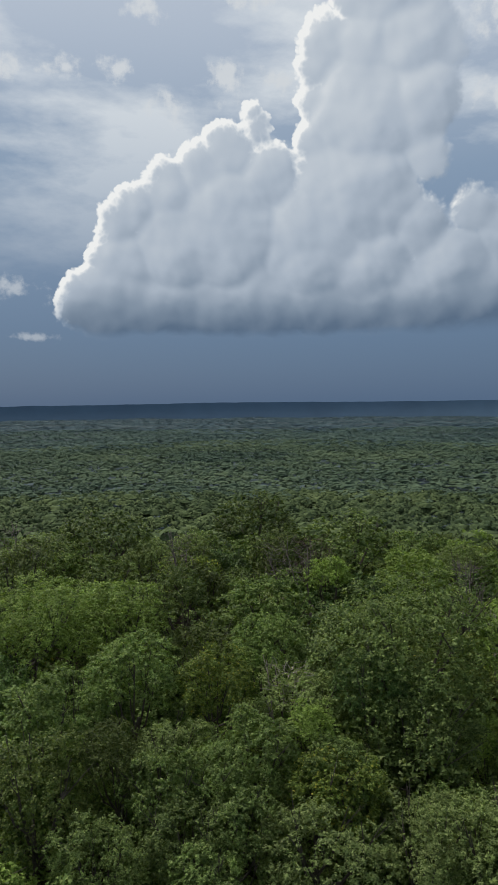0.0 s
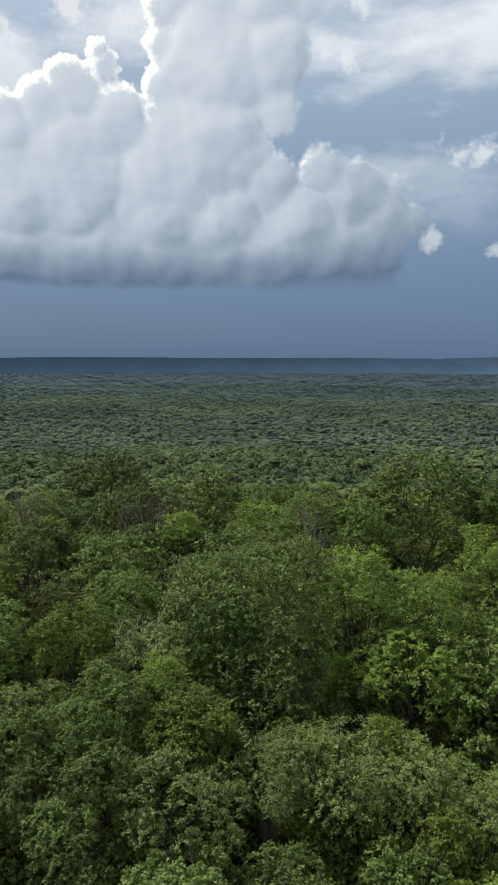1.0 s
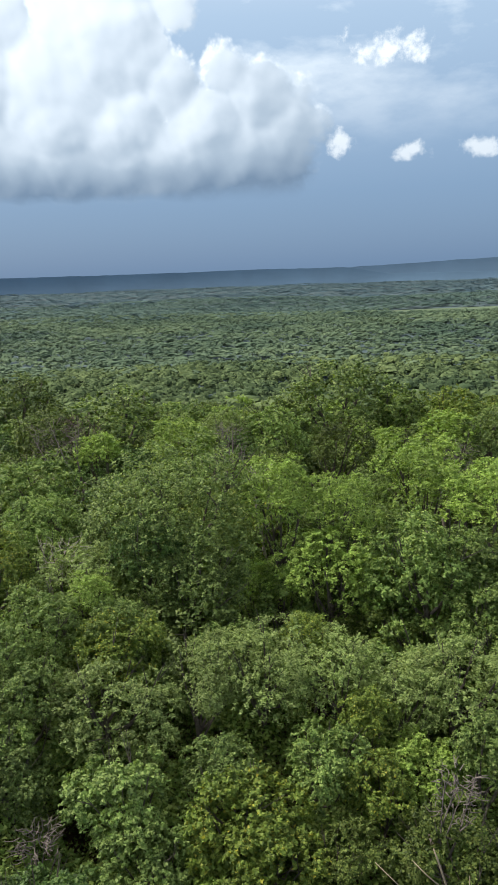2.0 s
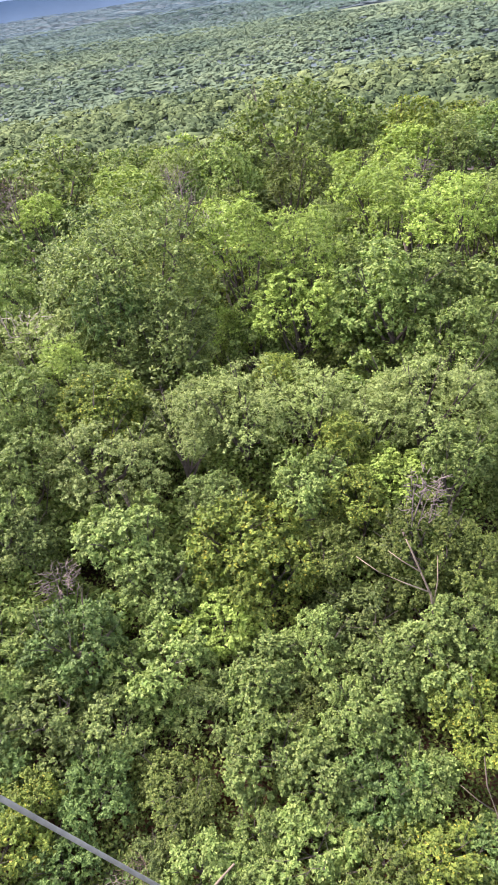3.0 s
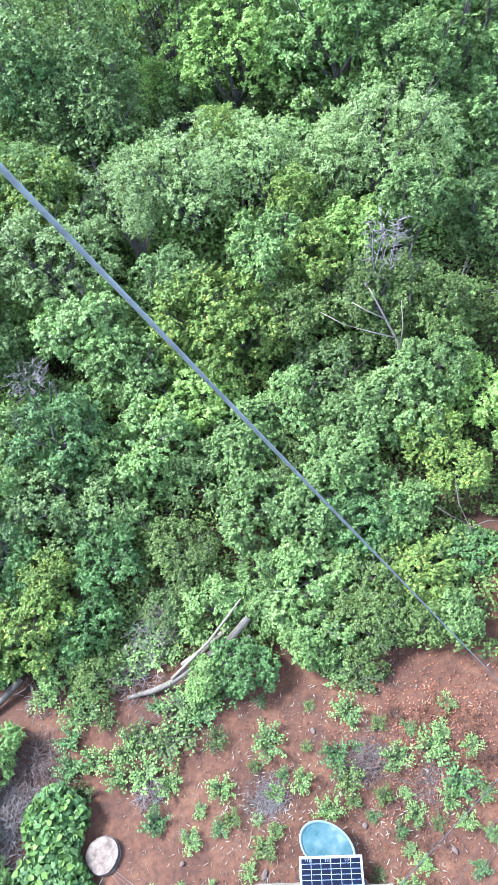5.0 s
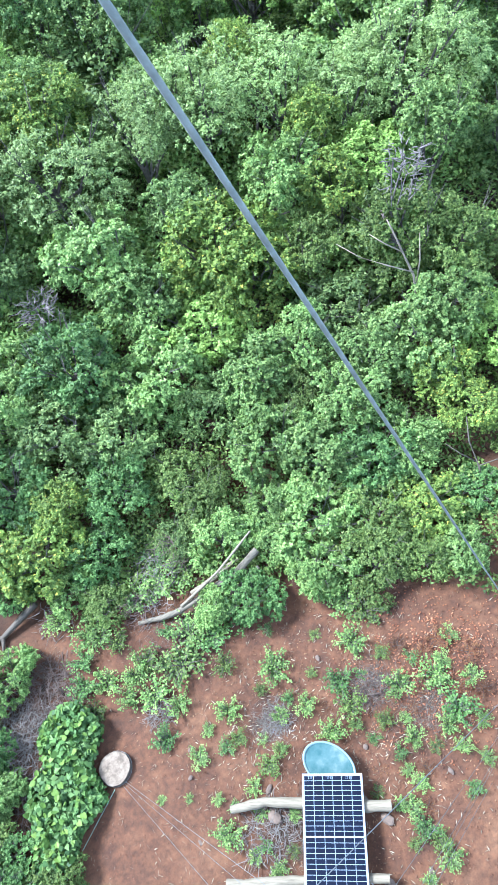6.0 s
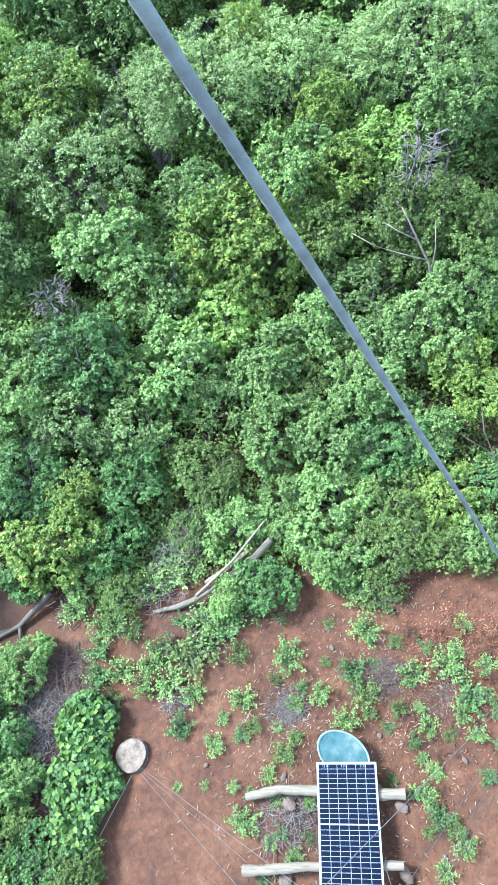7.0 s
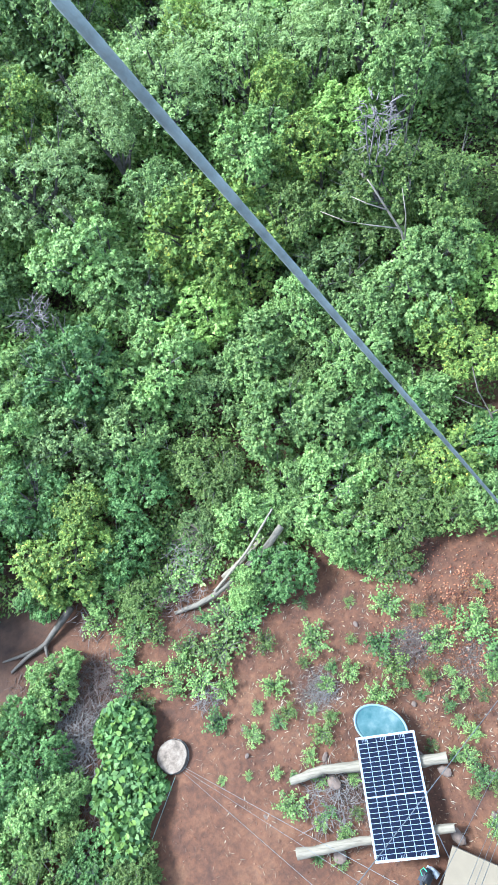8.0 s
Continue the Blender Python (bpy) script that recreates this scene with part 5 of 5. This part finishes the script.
# ---------------------------------------------------------------- big-leaved bush
def broad_bush():
    """Low vine with hand-sized leaves, each a part."""
    e = thing("broad_leaved_bush", "low bush of large glossy green leaves beside the stump", "bush", at=(-4.45, 4.35, 0), rz=0)
    m, n, l, b = material("large_leaf", 0.6)
    b.inputs["Specular IOR Level"].default_value = 0.2
    o = n.new("ShaderNodeObjectInfo")
    r = ramp_of(n, [(0.0, (0.03, 0.058, 0.010)), (0.55, (0.08, 0.132, 0.02)), (1.0, (0.155, 0.215, 0.04))])
    l.new(o.outputs["Random"], r.inputs[0])
    l.new(r.outputs[0], b.inputs["Base Color"])
    meshes = []
    for k in range(3):
        out = [(0, -0.02), (0.055, -0.055), (0.085, 0.0), (0.075, 0.06), (0.035, 0.115), (0, 0.15)]
        v = [(0, y, 0.0) for _, y in out]
        v += [(x, y, 0.25 * x * (0.6 + 0.3 * k) - 1.2 * max(y - 0.05, 0) ** 2) for x, y in out[1:-1]]
        v += [(-x, y, 0.25 * x * (0.6 + 0.3 * k) - 1.2 * max(y - 0.05, 0) ** 2) for x, y in out[1:-1]]
        right, left = [6, 7, 8, 9], [10, 11, 12, 13]
        f = []
        for side in (right, left):
            loop = [(0, side[0], 1), (1, side[0], side[1], 2), (2, side[1], side[2], 3), (3, side[2], side[3], 4), (4, side[3], 5)]
            f += loop if side is right else [tuple(reversed(q)) for q in loop]
        me = bpy.data.meshes.new("large_leaf")
        me.from_pydata(v, [], f)
        me.materials.append(m)
        meshes.append(me)
    rnd = random.Random(12)
    stems = []
    axis = Vector((-0.62, -1.15, 0)).normalized()
    cross = Vector((-axis.y, axis.x, 0))
    made = 0
    while made < 295:
        u, w = rnd.uniform(-1.45, 1.45), rnd.uniform(-0.85, 0.85)
        limit = 0.78 * math.sqrt(max(0, 1 - (u / 1.45) ** 2)) * (0.85 + 0.2 * math.sin(u * 5))
        if abs(w) > limit:
            continue
        h = 0.16 + 0.34 * math.sqrt(max(0, 1 - (w / 0.75) ** 2)) * rnd.uniform(0.35, 1.0)
        p = axis * u + cross * w + Vector((0, 0, h))
        ob = new("large_leaf", meshes[made % 3])
        ob.parent = e
        s = rnd.uniform(0.45, 0.78)
        ob.matrix_basis = Matrix.LocRotScale(p, Euler((rnd.gauss(-0.2, 0.6), rnd.gauss(0, 0.6), rnd.uniform(0, 6.28))), (s, s, s))
        if made % 6 == 0:
            stems.append(tube([(p.x * 0.9, p.y * 0.9, 0.0), tuple(p)], [0.008, 0.004], 4))
        made += 1
    tagged(link_mesh("stalkwork", *join(stems), BARK, e), kind="stuff")
    k = 5200
    rr = np.random.default_rng(17)
    u, w = rr.uniform(-1.4, 1.4, k), rr.uniform(-0.8, 0.8, k)
    ok = np.abs(w) < 0.74 * np.sqrt(np.clip(1 - (u / 1.45) ** 2, 0, 1)) * (0.85 + 0.2 * np.sin(u * 5))
    u, w = u[ok], w[ok]
    q = np.outer(u, np.array(axis)) + np.outer(w, np.array(cross))
    q[:, 2] = (0.14 + 0.30 * np.sqrt(np.clip(1 - (w / 0.8) ** 2, 0, 1))) * rr.uniform(0.2, 0.95, len(u))
    under = new("inner_leaves", quad_mesh("inner_leaves", blades(q, np.array([0, 0, 1.0]) + rr.normal(0, 0.4, q.shape), 0.135, 0.10), LEAF["blue"]))
    under.parent = e
    tagged(under, kind="stuff")
    return e


broad_bush()

# ---------------------------------------------------------------- weeds and litter
RUST_LEAF = leaf_material("rusty_leaf", (0.07, 0.026, 0.012), (0.11, 0.042, 0.018), (0.15, 0.075, 0.03), 0.3)
LEAF["rust"] = RUST_LEAF
weed_kinds = {}


def weed(x, y, size, species, seed, high=0.5, leaf=0.04):
    """A small plant of some leafy stems; size is its radius."""
    key = (species, seed % 3)
    if key not in weed_kinds:
        rnd = np.random.default_rng(seed + 900)
        e = thing("weed", "small rust-brown withered weed on the red soil" if species == "rust" else "small leafy green weed on the red soil", "weed", "weeds in the clearing")
        stems = 22
        a = rnd.uniform(0, 6.28, stems)
        reach = rnd.uniform(0.4, 1.0, stems)
        rise = rnd.uniform(0.35, 1.0, stems)
        pts, sp = [], []
        for i in range(stems):
            tip = np.array([math.cos(a[i]) * reach[i], math.sin(a[i]) * reach[i], rise[i] * 0.9]) * 0.3
            sp.append(tube([(0, 0, 0), tuple(tip * np.array([0.45, 0.45, 0.7])), tuple(tip)], [0.006, 0.004, 0.002], 4))
            for t in np.linspace(0.25, 1.05, 26):
                pts.append(tip * t + rnd.normal(0, 0.025, 3))
        p = np.array(pts)
        p[:, 2] = np.clip(p[:, 2], 0.02, 1)
        nn = np.array([0, 0, 1.0]) + rnd.normal(0, 0.45, p.shape)
        cr = new("foliage", quad_mesh("foliage", blades(p, nn, leaf, leaf * 0.75), LEAF[species]))
        cr.parent = e
        tagged(link_mesh("stalkwork", *join(sp), BARK, e), kind="stuff")
        weed_kinds[key] = e
        made = e
        e.matrix_world = pose(x, y, soil_z(x, y))
    else:
        made = copy_thing(weed_kinds[key], pose(x, y, soil_z(x, y)))
    s = size / 0.3
    made.rotation_euler = (0, 0, seed * 1.7 % 6.28)
    made.scale = (s, s, min(s, 1.0) * high / 0.5)
    return made


WEEDS_A = [(-0.13, 4.04, 0.38), (-0.53, 3.82, 0.14), (1.42, 3.59, 0.34), (0.79, 3.13, 0.32), (1.64, 2.47, 0.3), (0.76, 2.66, 0.3), (2.35, 2.25, 0.36), (2.28, 1.54, 0.38), (-1.26, 3.83, 0.28), (-1.34, 3.33, 0.21), (0.05, 3.12, 0.24), (-0.17, 3.4, 0.15), (0.18, 2.46, 0.27), (-1.55, 5.05, 0.5), (-2.32, 4.88, 0.38), (-0.84, 5.2, 0.39), (-1.88, 5.27, 0.2), (-0.88, 4.61, 0.26), (-2.02, 4.46, 0.28), (-2.49, 3.99, 0.31), (2.0, 1.46, 0.23), (-2.23, 5.5, 0.39), (-0.46, 3.24, 0.18), (0.77, 1.98, 0.14), (1.77, 4.3, 0.39), (2.0, 3.97, 0.4), (-1.2, 5.5, 0.45), (-0.15, 5.7, 0.3), (0.45, 5.65, 0.34), (-0.75, 5.75, 0.26), (0.1, 6.05, 0.25), (-1.55, 5.85, 0.2), (0.62, 2.35, 0.16), (1.1, 2.1, 0.2), (1.35, 1.6, 0.22), (1.0, 1.55, 0.15), (-0.75, 2.75, 0.16)]
WEEDS_B = [(-2.11, 3.42, 0.23), (-1.59, 3.29, 0.18), (-1.07, 2.64, 0.27), (-2.14, 2.61, 0.13), (-1.5, 2.45, 0.18), (-2.29, 2.01, 0.3), (-1.79, 1.58, 0.17), (-1.43, 1.26, 0.13), (-1.81, 1.14, 0.21), (-2.03, 1.51, 0.15), (-2.14, 0.86, 0.16), (-2.4, 1.15, 0.14), (0.29, 1.23, 0.14), (0.51, 0.89, 0.14), (1.03, 0.97, 0.19), (0.66, 0.76, 0.23), (0.68, 0.39, 0.25), (0.74, 0.15, 0.2), (0.75, -0.15, 0.24), (0.24, -0.29, 0.2), (1.98, 1.04, 0.19), (1.71, 0.46, 0.19), (0.35, 0.29, 0.12), (-1.13, 1.71, 0.14)]
WEEDS_D = [(2.6, 2.4, 0.2), (2.15, 2.75, 0.16), (1.75, 3.1, 0.18), (2.85, 1.9, 0.22), (2.55, 1.2, 0.18), (1.45, 1.95, 0.14), (1.2, 3.0, 0.13), (0.45, 3.55, 0.12), (-0.95, 3.05, 0.13), (-1.75, 3.75, 0.15), (-1.6, 2.05, 0.16), (-1.95, 2.35, 0.13), (1.6, 1.3, 0.15), (0.95, 1.25, 0.14), (2.2, 0.7, 0.17), (3.0, 2.7, 0.2), (0.15, 4.75, 0.16), (0.9, 4.1, 0.14), (-3.05, 3.15, 0.1), (-2.6, 2.9, 0.1)]
WEEDS_C = [(-3.42, 7.31, 0.34), (-3.04, 6.71, 0.33), (-2.6, 6.95, 0.45), (-2.5, 6.21, 0.27), (-3.52, 5.79, 0.32), (-3.09, 5.63, 0.3), (-2.46, 5.4, 0.3), (-2.78, 5.12, 0.28), (-3.52, 5.24, 0.26), (-2.05, 7.14, 0.4), (-2.35, 7.49, 0.34), (-5.94, 4.14, 0.25), (-5.44, 6.42, 0.33), (-3.87, 8.49, 0.45), (-3.3, 6.3, 0.3), (-2.8, 6.5, 0.35), (-1.3, 6.9, 0.45), (-0.8, 6.75, 0.4), (-1.5, 7.4, 0.45), (-0.9, 7.6, 0.5), (-0.35, 6.9, 0.4), (-1.75, 6.75, 0.35), (-0.2, 7.5, 0.45), (-1.1, 8.1, 0.5), (0.9, 6.6, 0.4), (1.0, 7.2, 0.45)]
RUSTY = [(2.37, 2.66, 0.3), (2.09, 3.07, 0.3), (2.76, 2.77, 0.37), (3.09, 2.25, 0.35), (1.68, 2.0, 0.2), (2.6, 1.9, 0.3), (0.55, 1.5, 0.2), (1.9, 2.2, 0.22), (0.9, 0.6, 0.25), (1.25, 1.1, 0.22), (0.35, 2.9, 0.16), (2.9, 1.6, 0.3)]
tones = ["green", "olive", "green", "blue", "green"]
for k, (x, y, r) in enumerate(WEEDS_A):
    weed(x, y, r * 1.1, tones[k % 4], k)
for k, (x, y, r) in enumerate(WEEDS_B):
    weed(x, y, r * 1.1, tones[(k * 3) % 5], k + 40, 0.35)
for k, (x, y, r) in enumerate(WEEDS_D):
    weed(x, y, r * 1.1, tones[(k * 3) % 5], k + 160, 0.3)
for k, (x, y, r) in enumerate(WEEDS_C):
    weed(x, y, r * 1.15, tones[(k * 2) % 5], k + 80, 0.6)
for k, (x, y, r) in enumerate(RUSTY):
    weed(x, y, r * 0.75, "rust", k + 120, 0.22)


def litter(name, label, count, length, width, colours, seed, spread):
    """Dry bits strewn over the soil."""
    rnd = np.random.default_rng(seed)
    p = np.stack([rnd.normal(spread[0], spread[2], count), rnd.normal(spread[1], spread[3], count), np.zeros(count)], 1)
    p[:, 2] = ground_height(p[:, 0], p[:, 1]) + np.array([noise.noise(Vector((x * 1.6, y * 1.6, 3.1))) for x, y, _ in p]) * 0.07 + rnd.uniform(0.008, 0.03, count)
    n = np.array([0, 0, 1.0]) + rnd.normal(0, 0.25, p.shape)
    mat = leaf_material(name, *colours, 0.1)
    return tagged(new(name, quad_mesh(name, blades(p, n, length, width, 0.15), mat)), label, "litter", kind="stuff")


litter("dry_straw", "scattered dry straw and bark chips on red soil", 2400, 0.10, 0.008, ((0.06, 0.033, 0.022), (0.105, 0.068, 0.045), (0.18, 0.14, 0.10)), 61, (-0.6, 3.0, 2.4, 2.2))
litter("dry_leaves", "fallen brown leaves on red soil", 3400, 0.045, 0.022, ((0.072, 0.032, 0.019), (0.10, 0.045, 0.024), (0.19, 0.11, 0.06)), 62, (0.9, 2.2, 1.9, 1.7))
MAT_TONES = ((0.05, 0.039, 0.03), (0.088, 0.07, 0.056), (0.15, 0.125, 0.105))
for k, (x, y, r) in enumerate([(1.26, 2.73, 0.26), (-0.67, 3.26, 0.22), (-4.2, 6.35, 0.4), (-5.1, 5.6, 0.3), (-5.1, 4.6, 0.25), (1.99, 1.9, 0.3), (-1.3, 1.5, 0.35), (-1.2, 5.75, 0.4)]):
    litter("straw_mat", "matted grey dry grass lying on the soil", 700, 0.16, 0.008, MAT_TONES, 70 + k, (x, y, r, r * 0.8))
litter("red_leaves", "rust-red fallen leaves around the weeds", 1900, 0.05, 0.028, ((0.09, 0.028, 0.014), (0.17, 0.06, 0.025), (0.27, 0.12, 0.06)), 64, (2.4, 2.3, 0.8, 0.7))
litter("wood_chips", "pale splinters and chips of peeled wood", 900, 0.10, 0.016, ((0.15, 0.12, 0.085), (0.23, 0.19, 0.14), (0.32, 0.27, 0.2)), 65, (0.1, 2.4, 1.5, 1.3))
litter("clods", "small clods and pebbles of red soil", 1300, 0.028, 0.024, ((0.08, 0.032, 0.017), (0.10, 0.041, 0.021), (0.135, 0.06, 0.034)), 63, (-0.6, 3.0, 2.8, 2.6))


# ---------------------------------------------------------------- guy cables
def cable(name, label, a, b, r, mat, sag=0.0, sides=8):
    n = 28
    a, b = Vector(a), Vector(b)
    pts = [a.lerp(b, i / n) - a + Vector((0, 0, -sag * 4 * (i / n) * (1 - i / n))) for i in range(n + 1)]
    v, f = tube(pts, [r] * (n + 1), sides)
    ob = link_mesh(name, v, f, mat, smooth=True)
    ob.location = a
    return tagged(ob, label, "cable", "guy cables")


def stranded(name, label, a, b, r, mat, near=3.2, lay=0.045):
    """A cable laid of six wires; the wires are modelled over the upper stretch, by the end b."""
    a, b = Vector(a), Vector(b)
    length = (b - a).length
    way = (b - a).normalized()
    u = way.orthogonal().normalized()
    w = way.cross(u)
    stops = np.concatenate([np.linspace(0, length - near, 24)[:-1], np.arange(length - near, length, 0.0045)])
    ring = np.linspace(0, 2 * np.pi, 19)[:-1]
    turn = np.where(stops > length - near, (stops - length) * 2 * np.pi / lay, 0.0)
    rad = r * (0.93 + 0.17 * np.abs(np.cos(3 * (ring[None] - turn[:, None]))))
    v = np.array(way)[None, None] * stops[:, None, None] + rad[..., None] * (np.cos(ring)[None, :, None] * np.array(u) + np.sin(ring)[None, :, None] * np.array(w))
    f = [(i * 18 + k, i * 18 + (k + 1) % 18, (i + 1) * 18 + (k + 1) % 18, (i + 1) * 18 + k) for i in range(len(stops) - 1) for k in range(18)]
    ob = link_mesh(name, v.reshape(-1, 3).tolist(), f, mat, smooth=True)
    ob.location = a
    return tagged(ob, label, "cable", "guy cables")


def past(a, b, k):
    return tuple(Vector(a).lerp(Vector(b), k))


stranded("guy_cable", "twisted grey steel guy cable anchored beyond the clearing", (4.10, 1.19, 0.0), (-0.045, 0.232, 13.95), 0.00178, STEEL)
for foot, high, r in (((-3.50, 3.80, 0.1), (-1.23, 0.46, 5.0), 0.0035), ((-3.52, 3.76, 0.1), (-1.46, 0.59, 5.0), 0.0025), ((-3.56, 3.74, 0.1), (-1.82, 0.79, 5.0), 0.003)):
    cable("guy_cable", "thin steel guy cable rising from the stump", foot, past(foot, high, 1.5), r * 0.85, THIN_STEEL)
for foot, high, r in (((3.23, 1.31, 0.0), (-1.42, 0.26, 6.0), 0.006), ((2.78, 0.92, 0.0), (-0.6, -0.15, 6.0), 0.0032), ((2.35, 0.63, 0.0), (-0.34, -0.28, 6.0), 0.0026), ((2.2, 0.53, 0.0), (-0.27, -0.31, 6.0), 0.0026), ((2.01, 0.35, 0.0), (-0.19, -0.33, 6.0), 0.0032)):
    cable("guy_cable", "thin steel guy cable over the clearing", foot, past(foot, high, 1.15), r * 0.85, THIN_STEEL)
cable("ground_cord", "slack green cord stretched from the stump", (-3.72, 3.78, 0.1), (-5.6, 2.6, 0.12), 0.004, GREEN_CORD)
